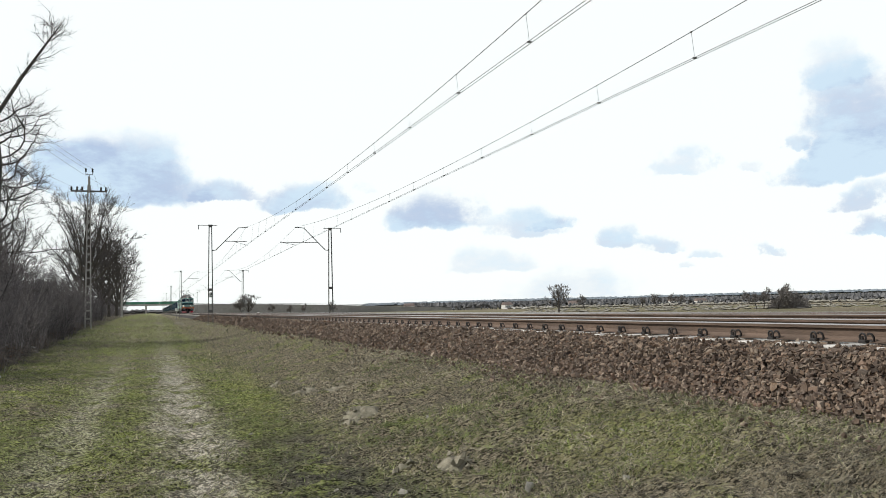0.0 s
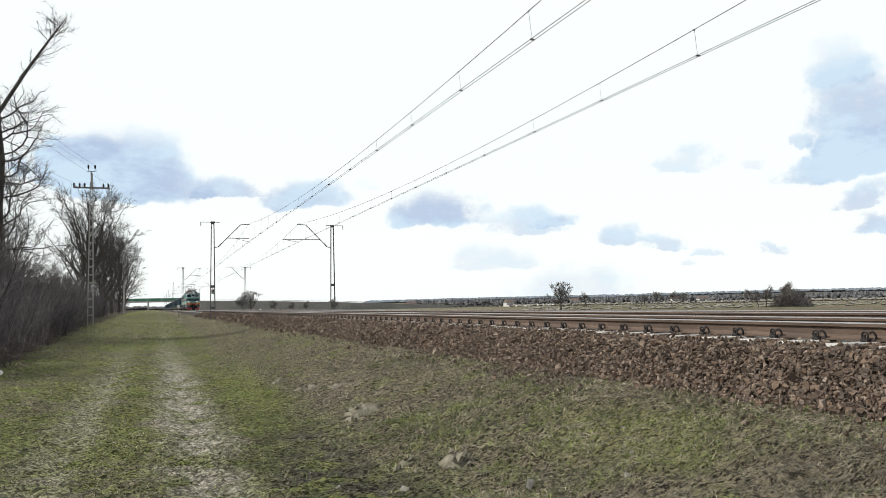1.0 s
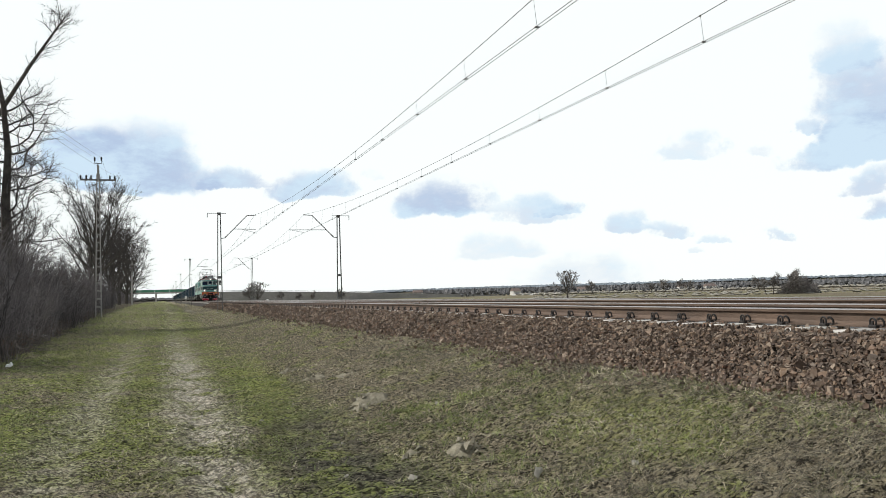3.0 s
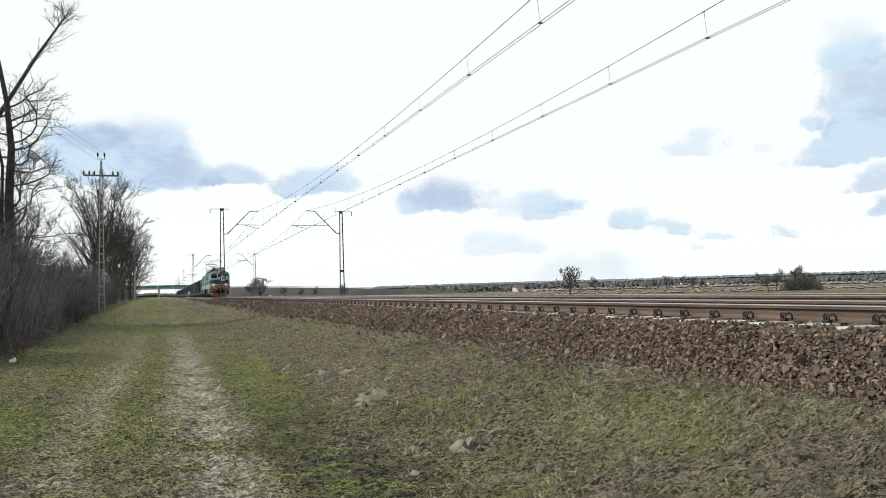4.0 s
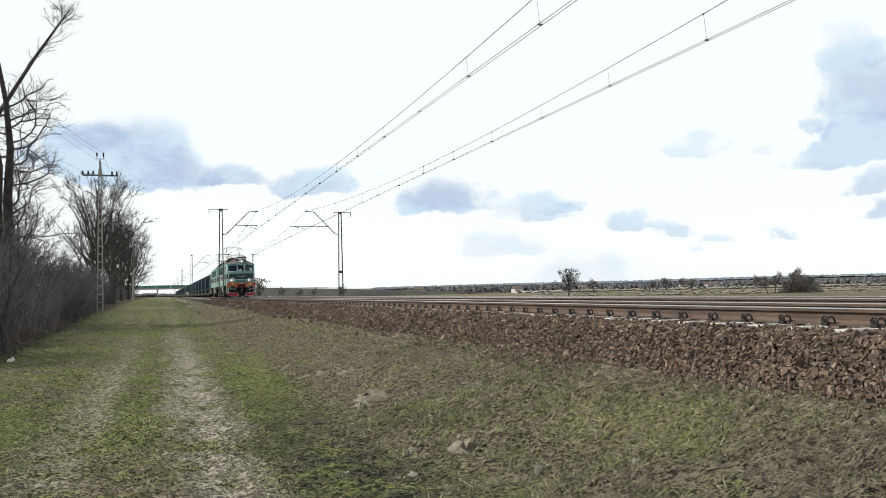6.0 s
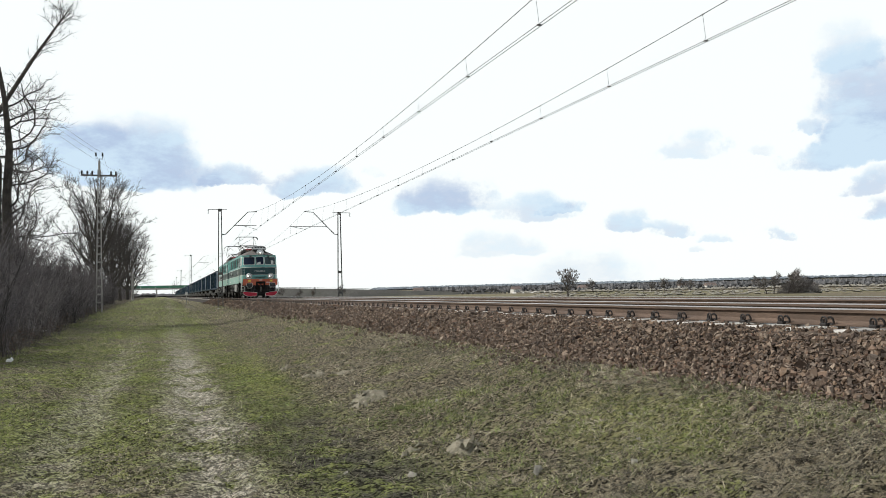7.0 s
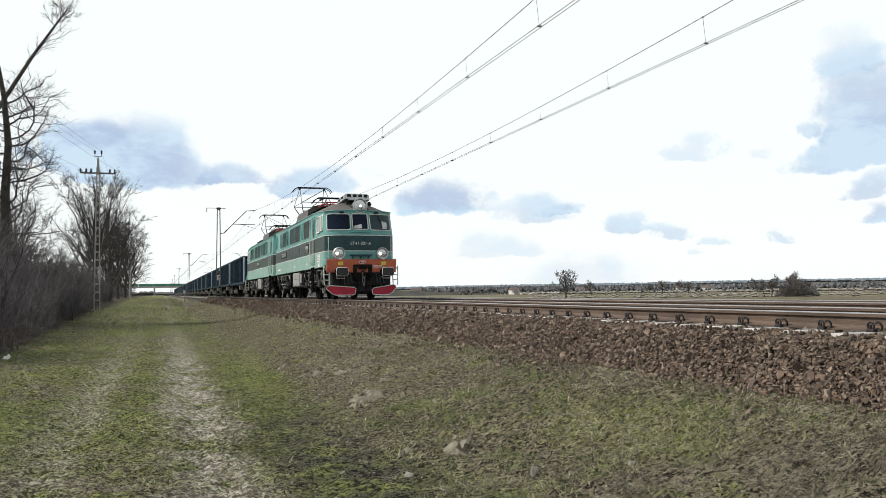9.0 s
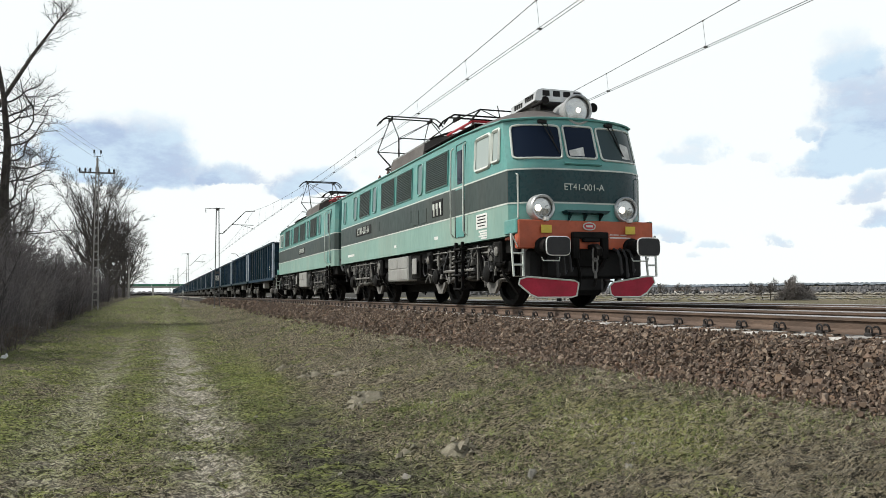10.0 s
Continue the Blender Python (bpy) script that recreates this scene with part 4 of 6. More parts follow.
def build_section(lead):
    name = "green twin-unit electric locomotive " + ("leading half with lit headlights" if lead else "trailing half coupled behind the leading half")
    sec = thing("locomotive", name, "locomotive", group="locomotive halves")
    section_body(sec)
    part("underframe", Shape().box((-1.2, 1.0, .95), (1.2, 15.3, 1.27), .03).box((-1.05, 6.0, .5), (1.05, 9.7, .96), .06).box((-.55, 1.3, .3), (.55, 15.0, .96), .05), GEAR, sec, "black underframe")
    # flanks: one side has the door behind the cab, the other a different row of openings
    for y0, y1, kind in ((4.22, 5.75, "louvre"), (6.04, 6.43, "slim"), (6.87, 8.24, "louvre"), (8.47, 9.83, "louvre"), (10.4, 10.86, "slim"), (11.15, 12.45, "louvre"), (12.84, 13.33, "slim"), (14.45, 14.81, "slim")):
        side_panel(sec, -1, kind, y0, y1, 2.59, 3.33)
    side_door(sec, -1, 3.20, 3.73)
    side_door(sec, 1, 14.2, 14.85)
    for y0, y1, kind in ((2.05, 2.4, "slim"), (3.36, 4.77, "louvre"), (5.19, 5.55, "slim"), (6.07, 7.52, "louvre"), (7.84, 9.26, "louvre"), (9.69, 10.21, "slim"), (10.48, 12.0, "louvre"), (12.33, 12.82, "slim")):
        side_panel(sec, 1, kind, y0, y1, 2.59, 3.33)
    for side in (-1, 1):
        side_panel(sec, side, "cab", 1.84, 2.60, 2.62, 3.25)
        side_panel(sec, side, "quarter", 1.40, 1.74, 2.66, 3.25)
    # raised plates and small hatches on the dark band
    for y0, y1, z0, z1 in ((6.95, 7.2, 2.0, 2.27), (6.33, 6.74, 1.9, 2.24), (5.72, 6.08, 1.9, 2.24), (10.0, 10.2, 2.02, 2.28)):
        part("hatch", Shape().box((-1.3490, y0, z0), (-1.3350, y1, z1), .004), DARKSIDE, sec)
    plate = part("number_plate", Shape().box((-1.3510, 10.98, 2.03), (-1.3370, 12.94, 2.30), .004), BLACKP, sec, "black plate with raised white marking")
    letters("ET41-001-A", .30, CREAM, "lettering", plate, Matrix.Translation((-1.3550, 11.96, 2.165)) @ Euler((radians(90), 0, radians(-90))).to_matrix().to_4x4())
    emb = part("emblem", Shape().box((-1.3510, 4.55, 1.96), (-1.3370, 5.28, 2.33), .004), BLACKP, sec, "black plate with pale raised shapes")
    e2 = Shape()
    for y in (4.63, 4.87, 5.09):
        e2.box((-1.3610, y, 1.98), (-1.3530, y + .06, 2.26), .003).box((-1.3610, y + .06, 2.13), (-1.3530, y + .13, 2.26), .02)
    part("shape", e2, CREAM, emb)
    plate = part("number_plate", Shape().box((1.3370, 7.6, 2.0), (1.3510, 9.1, 2.27), .004), BLACKP, sec, "black plate with raised white marking")
    letters("ET41-001-B", .26, CREAM, "lettering", plate, Matrix.Translation((1.3550, 8.35, 2.135)) @ Euler((radians(90), 0, radians(90))).to_matrix().to_4x4())
    for i, (w0, z) in enumerate(((.42, 1.44), (.36, 1.395), (.42, 1.35), (.3, 1.305))):
        part("stencil_mark", Shape().box((-1.3450, 2.02, z - .02), (-1.3415, 2.02 + w0, z + .012)), WHITE, sec, smooth=False)
    for y, w0 in ((13.2, .9), (8.3, .2), (4.9, .25)):
        part("stencil_mark", Shape().box((-1.3450, y, 1.45), (-1.3415, y + w0, 1.52)), WHITE, sec, smooth=False)
    notice = part("notice_plate", Shape().box((-1.3490, 2.0, 1.485), (-1.3360, 2.56, 1.77), .003), WHITE, sec, "white plate with small dark lines")
    for i, w0 in enumerate((.44, .38, .46, .34)):
        part("print_line", Shape().box((-1.3515, 2.28 - w0 / 2, 1.71 - i * .06), (-1.3492, 2.28 + w0 / 2, 1.732 - i * .06)), BLACKP, notice, smooth=False)
    # nose
    front_window(sec, -1.235, -.385, 2.64, 3.27, -.03)
    front_window(sec, -.305, .30, 2.66, 3.28)
    front_window(sec, .375, 1.235, 2.64, 3.27, -.03, PANECLEAR)
    part("pane_patch", Shape().grid(1, 1, lambda u, v: on_front(-.25 + .3 * u, 2.7 + (.10 + .08 * u) * v, .016)), PALE_PATCH, sec)
    # pale patch added on the pane for light seen through the cab
    part("pane_patch", Shape().grid(2, 1, lambda u, v: on_front(.86 + .22 * u, 2.70 + (.30 - .04 * u) * v, .016)), PALE_PATCH, sec)
    for x0, d in ((-.72, 1), (.62, 1)):
        wp = Shape().tube([on_front(x0, 3.33, .05), on_front(x0 + .1, 3.12, .05), on_front(x0 + .22 * d, 2.86, .03)], .010, 5).tube([on_front(x0 + .1, 3.33, .05), on_front(x0 + .2, 3.0, .04)], .008, 5).tube([on_front(x0 + .14, 3.08, .028), on_front(x0 + .27, 2.74, .028)], .010, 4)
        wp.box((x0 - .05, yfront(x0, 3.33) - .07, 3.3), (x0 + .12, yfront(x0, 3.33) - .01, 3.36), .01)
        part("wiper", wp, BLACKP, sec)
    part("ledge", Shape().tube([on_front(x, 2.55, .03) for x in np.linspace(-.4, .35, 6)], .025, 5), GREEN, sec)
    letters("ET41-001-A" if lead else "ET41-001-B", .165, CREAM, "front_number", sec, Matrix.Translation((-.02, .645, 2.12)) @ Euler((radians(90), 0, 0)).to_matrix().to_4x4())
    for x in (-1.22, 1.22):
        part("handrail", Shape().tube([on_front(x, 2.36, .0), on_front(x, 2.34, .06), on_front(x, 1.58, .06), on_front(x, 1.55, 0)], .016, 6), CREAM, sec, "pale front handrail")
    visor = Shape().prism([(-.44, 0), (.44, 0), (.40, -.045), (-.40, -.045)], .48, .66, lambda u, v, q: (u - .03, q, 1.68 + v + (.66 - q) * .1))
    for x in (-.34, -.03, .28):
        visor.prism([(.66, -.02), (.50, -.02), (.66, -.15)], x - .01, x + .01, lambda u, v, q: (q, u, 1.66 + v))
    part("visor", visor, DARKFRONT, sec, "dark green ledge with brackets")
    for x in (-.85, .82):
        y = yfront(x, 1.75)
        face = pose(x, y + .14, 1.745, 90, 0, 0)
        lamp = part("headlight", Shape().lathe([(.235, -.02), (.24, .10), (.225, .20), (.235, .23), (.215, .26), (.19, .25), (.185, .22)], face, 32, cap=False), SILVER, sec, "round silver-rimmed headlight")
        part("lens", Shape().lathe([(.001, .235), (.10, .228), (.19, .20)], face, 28, cap=False), LENS, lamp)
        for dx, r in ((-.085, .062), (.085, .052)):
            part("bulb", Shape().lathe([(.001, .252), (r * .7, .249), (r, .225)], pose(x + dx, y + .14, 1.735, 90, 0, 0), 16, cap=False), HEADLAMP if lead and dx < 0 else LENS, lamp)
        part("marker_lamp", Shape().box((x - .02, .5, 1.5), (x + .06, .62, 1.57), .01), WHITE, sec)
        part("warning_plate", Shape().box((x - .08, .535, 1.29), (x + .12, .546, 1.43), .003), YELLOW, sec, "yellow warning plate")
    top = pose(.04, 1.08, 3.60, 90, 0, 0)
    lamp = part("roof_headlight", Shape().lathe([(.12, -.62), (.21, -.5), (.24, -.1), (.26, .05), (.285, .10), (.285, .15), (.255, .165), (.24, .14)], top, 32, cap=False), SILVER, sec, "large silver roof headlight")
    part("lens", Shape().lathe([(.001, .13), (.1, .125), (.245, .10)], top, 28, cap=False), LENS, lamp)
    part("bulb", Shape().lathe([(.001, .155), (.04, .15), (.05, .12)], pose(.05, 1.08, 3.59, 90, 0, 0), 14, cap=False), HEADLAMP if lead else LENS, lamp)
    part("horn", Shape().lathe([(.03, -.5), (.035, 0), (.05, .12), (.09, .2)], pose(.42, 1.25, 3.68, 90, 0, 0), 14), GEAR, sec)
    part("horn", Shape().lathe([(.03, -.4), (.035, 0), (.05, .10), (.08, .16)], pose(-.42, 1.5, 3.83, 90, 0, 0), 14), GEAR, sec)
    ac = part("cooling_unit", Shape().prism([(-.46, 3.97), (.60, 3.97), (.575, 4.13), (.53, 4.185), (.44, 4.21), (-.30, 4.21), (-.39, 4.185), (-.44, 4.13)], 1.7, 2.85, lambda u, v, q: (u, q, v - .06 - .10 * max(0, q - 2.2))), SILVER, sec, "pale slotted cooling unit on roof")
    part("unit_base", Shape().box((-.34, 1.95, 3.60), (-.22, 2.7, 3.93), .02).box((.34, 1.95, 3.60), (.46, 2.7, 3.93), .02).box((-.2, 2.2, 3.6), (.3, 2.75, 3.92), .04), GEARLIGHT, ac)
    for x in (-.30, -.08, .14, .36):
        part("slot", Shape().box((x, 1.692, 4.01), (x + .15, 1.71, 4.12), .006), BLACKP, ac)
    for k in range(4):
        part("slot", Shape().box((-.462, 1.8 + k * .1, 3.95), (-.43, 1.86 + k * .1, 4.05), .004), BLACKP, ac)
        part("slot", Shape().box((-.462, 2.3 + k * .1, 3.90), (-.43, 2.36 + k * .1, 4.0), .004), BLACKP, ac)
    # headstock
    hs = part("headstock", Shape().box((-1.34, .58, 1.02), (1.34, .76, 1.52), .015).box((-1.28, .76, 1.2), (1.28, 1.3, 1.25)), ORANGE if lead else GEAR, sec, "orange-red buffer beam" if lead else "sooty buffer beam")
    part("apron", Shape().box((-1.37, .62, 1.28), (-1.29, 1.15, 1.54), .02).box((1.29, .62, 1.28), (1.37, 1.15, 1.54), .02), GREEN, sec)
    oval = [(.0 + .115 * math.cos(a), 1.42 + .062 * math.copysign(abs(math.sin(a)) ** .7, math.sin(a))) for a in np.linspace(0, 2 * math.pi, 21)[:-1]]
    bd = part("badge", Shape().prism(oval, .562, .582, lambda u, v, q: (u + .02, q, v)), REDP, sec, "small red badge with pale rim")
    part("rim", Shape().tube([(u + .02, .56, v) for u, v in oval], .011, 5, True).box((-.04, .556, 1.405), (.09, .562, 1.44)), CREAM, bd)
    for xa, xb, za, zb in ((.44, .62, 1.27, 1.285), (.66, .78, 1.27, 1.285), (.44, .86, 1.215, 1.235)):
        part("stencil_mark", Shape().box((xa, .575, za), (xb, .579, zb)), WHITE, sec, smooth=False)
    part("coupler_pocket", Shape().box((-.34, .50, 1.20), (.38, .62, 1.32), .02).box((-.34, .50, .84), (-.20, .62, 1.22), .02).box((.24, .50, .84), (.38, .62, 1.22), .02).box((-.3, .60, .70), (.34, .66, 1.3), .02).box((-.14, .46, 1.14), (.18, .56, 1.2), .01), GEAR, sec, "black coupler pocket")
    for dx in (-.27, .31):
        part("pocket_stay", Shape().tube([(dx, .52, .86), (dx * .6, .6, .6), (dx * .5, .66, .36)], .028, 6), GEAR, sec)
    part("coupling_hook", Shape().tube([(0.02, .55, 1.05), (0.02, .3, 1.05), (0.02, .2, .99), (0.02, .24, .9)], .05, 8), GEAR, sec, "black coupling hook")
    link = Shape()
    for dz, w0 in ((.0, .055), (-.2, .045)):
        link.tube([(.02 + w0 * math.cos(a), .36 - dz * .1, .92 + dz + .13 * math.sin(a)) for a in np.linspace(0, 2 * math.pi, 15)[:-1]], .018, 6, True)
    link.tube([(.02, .36, .62), (.02, .37, .5)], .028, 6)
    part("screw_coupling", link, GEARLIGHT, sec)
    for x, ln in ((-.75, .5), (-.62, .45), (.62, .5), (.74, .42), (-.5, .4), (.5, .44)):
        part("brake_hose", Shape().tube([(x, .56, 1.02), (x, .42, .98), (x + .02, .36, .85), (x + .06, .4, 1.02 - ln), (x + .12, .46, 1.08 - ln)], .026, 7), RUBBER, sec, "black brake hose")
    for x in (-.875, .875):
        b = part("buffer", Shape().lathe([(.17, -.02), (.17, .06), (.135, .08), (.135, .28), (.10, .30), (.10, .56)], pose(x, .60, 1.05, 90, 0, 0), 20), GEAR, sec, "black buffer with white-edged plate")
        sup = []
        for k in range(28):
            a = k / 28 * 2 * math.pi
            c, sn = math.cos(a), math.sin(a)
            sup.append((x + .215 * math.copysign(abs(c) ** .38, c), 1.035 + .15 * math.copysign(abs(sn) ** .38, sn)))
        part("buffer_plate", Shape().prism(sup, 0.0, .045, lambda u, v, q: (u, q, v)), RUBBER, b)
        part("plate_rim", Shape().tube([(u, .022, v) for u, v in sup], .017, 5, True), WHITE, b)
        part("handle", Shape().tube([(x - .17, .3, .86), (x - .15, .28, .80), (x + .15, .28, .80), (x + .17, .3, .86)], .012, 5), CREAM, b)
    # corner steps
    for sx in (-1, 1):
        st = Shape()
        x = sx * 1.33
        st.tube([(x - .12, .66, 1.28), (x - .10, .6, .54), (x + .08, .6, .54), (x + .10, .66, 1.28)], .022, 5)
        for zr in (.74, .94):
            st.tube([(x - .11, .62, zr), (x + .09, .62, zr)], .018, 5)
        st.tube([(x - .12, .66, 1.28), (x - .01, .64, 1.06), (x + .10, .66, 1.28)], .018, 5)
        part("corner_step", st, CREAM, sec, "pale tubular corner step")
        # snow ploughs
        poly = [(.26, .42), (.30, .20), (.40, .17), (1.02, .17), (1.14, .22), (1.36, .40), (1.34, .49), (1.2, .53), (.34, .46)] if sx < 0 else [(.36, .36), (.38, .22), (.46, .17), (1.02, .17), (1.16, .24), (1.34, .42), (1.3, .53), (1.18, .54), (.44, .43)]
        pl = part("plough", Shape().prism([(sx * u, v) for u, v in poly], 0, .02, lambda u, v, q: (u, .44 + q + .35 * abs(u) * .25, v)), CRIMSON if lead else GEAR, sec, "crimson track guard with white edge" if lead else "sooty track guard", smooth=False)
        part("plough_rim", Shape().tube([(sx * u, .44 + .35 * u * .25, v) for u, v in poly], .016, 5, True), CREAM if lead else GEARLIGHT, pl)
        part("plough_stay", Shape().box((sx * .85 - .05, .55, .45), (sx * .85 + .05, .75, 1.05), .01).box((sx * .6 - .03, .5, .1), (sx * .6 + .03, .6, .22), .01), GEAR, sec)
    part("nose_gear", Shape().box((-1.15, .66, .5), (1.15, 1.0, 1.02), .05).box((-.45, .75, .2), (.45, 1.1, .6), .1), BLACKP, sec)
    # underfloor boxes
    for side in (-1, 1):
        bx = part("battery_box", Shape().box((side * .9, 7.41, .57), (side * 1.290, 9.3, 1.2), .02), GREYBOX, sec, "grey underfloor box with lids")
        part("lid", Shape().box((side * 1.285, 7.47, .9), (side * 1.302, 8.32, 1.16), .006).box((side * 1.285, 8.39, .9), (side * 1.302, 9.24, 1.16), .006).box((side * 1.285, 7.47, .61), (side * 1.302, 9.24, .87), .006), GREYBOX, bx)
        part("equipment_box", Shape().box((side * .9, 6.55, .62), (side * 1.250, 7.22, 1.2), .02), GEAR, sec)
        part("box_cover", Shape().box((side * 1.3, 6.6, .72), (side * 1.330, 6.95, 1.1), .02), GREYBOX, sec)
        part("air_tank", Shape().lathe([(.02, -.5), (.16, -.46), (.19, -.38), (.19, .38), (.16, .46), (.02, .5)], pose(side * 1.0, 9.75, .72, 90, 0, 0), 16), GEAR, sec)
    for yc in (3.705, 12.205):
        build_bogie(sec, yc)
    # roof gear
    vent = part("roof_vent", Shape().prism([(-.95, 3.72), (-.9, 4.02), (-.5, 4.26), (.5, 4.26), (.9, 4.02), (.95, 3.72)], 7.2, 10.3, lambda u, v, q: (u, q, v)), ROOF, sec, "grey resistor housing on the roof")
    for i in range(4):
        for k in range(12):
            y = 7.35 + k * .245
            for sx in (-1, 1):
                t = .12 + i * .22
                x, z = -.9 * sx + .4 * t * sx, 4.02 + .24 * t
                part("slat", VENT_SLAT, None, vent, at=pose(x, y, z))
    pantograph(sec, 5.6, not lead)
    pantograph(sec, 11.4, lead)
    for x in (-.82, .82):
        wk = Shape().box((x - .12, 3.6, 3.80), (x + .12, 7.1, 3.825), .006)
        for y in (3.7, 4.8, 5.9, 7.0):
            wk.box((x - .1, y - .02, 3.55), (x + .1, y + .02, 3.80))
        part("roof_walkway", wk, GEAR, sec, "dark roof walkway boards")
    part("busbar", Shape().tube([(0.2, 3.9, 4.15), (0.2, 6.2, 4.12), (.3, 9, 4.42), (.2, 12, 4.2), (.2, 14.6, 4.05)], .02, 5), GEAR, sec)
    for y in (4.0, 6.4, 12.9, 13.4, 14.4):
        part("roof_insulator", Shape().lathe([(.04, 3.6), (.07, 3.85), (.035, 3.89), (.07, 3.94), (.035, 3.98), (.07, 4.02), (.03, 4.1)], pose(.2 if y != 13.4 else -.45, y, 0), 10), CERAMIC, sec)
    part("antenna", Shape().box((-.6, 3.0, 3.7), (-.45, 3.4, 3.86), .03).tube([(-.75, 2.7, 3.7), (-.8, 2.72, 4.0)], .01, 4), GEAR, sec)
    # gangway between the halves
    part("gangway", Shape().box((-.55, BACK, 1.25), (.55, LEN - .01, 3.15), .03).box((-.2, BACK, .85), (.2, LEN - .01, 1.1), .03), RUBBER, sec, "black rubber gangway")
    for x in (-1.1, 1.1):
        part("jumper_cable", Shape().tube([(x, BACK, 1.5), (x, BACK + .2, 1.2), (x, LEN - .01, 1.05)], .035, 6), RUBBER, sec)
    me = wheel_mesh(.625, 10)
    for y in AXLES:
        WHEELS.append((part("wheelset", me, None, sec, at=pose(0, y, .625)), y, .625, 1 if lead else -1))
    return sec


# ---- wagons ----
BLUE = surface("wagon_blue_paint", (.0045, .026, .045), .55, 0, .25, 1.0, (.016, .032, .039), .4, .05, 20, spec=.25, rand=.35, stretch=(1, 1, .3))
PALE = surface("wagon_pale_post", (.30, .35, .40), .6, 0, .2, 2, (.12, .15, .18), .5, rand=.2)
RUSTY = surface("rusty_floor", (.12, .07, .045), .9, 0, .35, 2)


def build_wagon():
    wg = thing("freight_wagon", "dark blue open-top steel freight wagon with ribbed sides", "freight wagon", group="freight wagons of the train")
    y0, y1, zb, zt = .62, 13.42, 1.16, 3.04
    part("floor", Shape().box((-1.35, y0 + .1, zb), (1.35, y1 - .1, zb + .1)), RUSTY, wg)
    for side in (-1, 1):
        w_ = part("side_wall", Shape().box((side * 1.36, y0, zb), (side * 1.40, y1, zt), .004), BLUE, wg)
        part("top_rim", Shape().box((side * 1.33, y0, zt - .05), (side * 1.50, y1, zt + .07), .02), BLUE, w_)
        part("side_sill", Shape().box((side * 1.33, y0, zb - .14), (side * 1.46, y1, zb + .04), .02), BLUE, w_)
        for k in range(11):
            y = y0 + .75 + k * (y1 - y0 - 1.5) / 10
            rib = Shape().prism([(-.09, 0), (-.06, .10), (.06, .10), (.09, 0)], zb, zt - .05, lambda u, v, q, y=y: (side * (1.40 + v), y + u, q))
            part("rib", rib, BLUE, w_, smooth=False)
        for y in (y0 + .05, y1 - .05):
            part("corner_post", Shape().box((side * 1.34, y - .11, zb), (side * 1.475, y + .11, zt), .015), PALE, w_, "pale corner post")
        for y in (y0 + 4.9, y0 + 7.9):
            part("door_bar", Shape().tube([(side * 1.46, y, zb + .1), (side * 1.48, y, 2.6)], .025, 5), BLUE, w_)
        mk = Shape()
        for y, z, l in ((2.0, 1.75, .8), (2.0, 1.62, .6), (11.2, 1.7, .7), (11.3, 1.55, .4), (6.4, 2.4, .5)):
            mk.box((side * 1.401, y, z), (side * 1.405, y + l, z + .07))
        part("stencil_mark", mk, WHITE, wg, smooth=False)
    for y, d in ((y0, -1), (y1, 1)):
        e = part("end_wall", Shape().box((-1.36, y, zb), (1.36, y - d * .04, zt), .004), BLUE, wg)
        for z in (1.6, 2.1, 2.6, zt - .02):
            part("end_rib", Shape().box((-1.36, y, z - .06), (1.36, y + d * .07, z + .06), .015), BLUE, e)
        for x in (-.5, .5):
            part("end_rib", Shape().box((x - .07, y, zb), (x + .07, y + d * .09, zt), .015), BLUE, e)
        part("buffer_beam", Shape().box((-1.35, y - .02, .86), (1.35, y + d * .06, 1.2), .02), GEAR, wg)
        for x in (-.875, .875):
            part("buffer", Shape().lathe([(.12, 0), (.12, .25), (.08, .27), (.08, .5), (.2, .52), (.21, .56), (.2, .58)], pose(x, y + d * .03, 1.05, -90 * d, 0, 0), 16), GEAR, wg)
        part("coupling_hook", Shape().tube([(0, y, 1.05), (0, y + d * .3, 1.03), (0, y + d * .5, .9)], .045, 6), GEAR, wg)
        part("step", Shape().tube([(-1.3, y - d * .3, 1.1), (-1.36, y - d * .3, .5), (-1.36, y - d * .65, .5), (-1.3, y - d * .65, 1.1)], .018, 5), GEARLIGHT, wg)
    part("centre_sill", Shape().box((-.35, y0, .8), (.35, y1, zb), .02).box((-1.3, y0 + 2, .95), (-1.2, y1 - 2, zb), .01).box((1.2, y0 + 2, .95), (1.3, y1 - 2, zb), .01), GEAR, wg)
    part("brake_tank", Shape().lathe([(.03, -.5), (.18, -.46), (.18, .46), (.03, .5)], pose(-.75, 7.6, .78, 90, 0, 0), 14), GEAR, wg)
    part("brake_box", Shape().box((-1.3, 5.7, .62), (-1.0, 6.2, 1.0), .03), GREYBOX, wg)
    for yc in (2.52, 11.52):
        b = Shape()
        for side in (-1, 1):
            b.prism([(-1.2, .62), (-1.25, .5), (-.7, .42), (-.35, .26), (.35, .26), (.7, .42), (1.25, .5), (1.2, .62), (.5, .74), (-.5, .74)], side * .98, side * 1.08, lambda u, v, q, yc=yc: (q, yc + u, v))
        b.box((-1.0, yc - .2, .45), (1.0, yc + .2, .9), .05)
        bg = part("bogie", b, GEAR, wg)
        for side in (-1, 1):
            for dy in (-.9, .9):
                part("axle_box", Shape().box((side * 1.0, yc + dy - .17, .32), (side * 1.2, yc + dy + .17, .62), .05), GEARLIGHT, bg)
                part("spring", Shape().lathe([(.09, .0), (.1, .1), (.09, .2)], pose(side * 1.06, yc + dy + .28, .4), 10), GEAR, bg)
            part("brake_rod", Shape().tube([(side * 1.12, yc - 1.3, .7), (side * 1.12, yc + 1.3, .72)], .025, 5), GEARLIGHT, bg)
    return wg


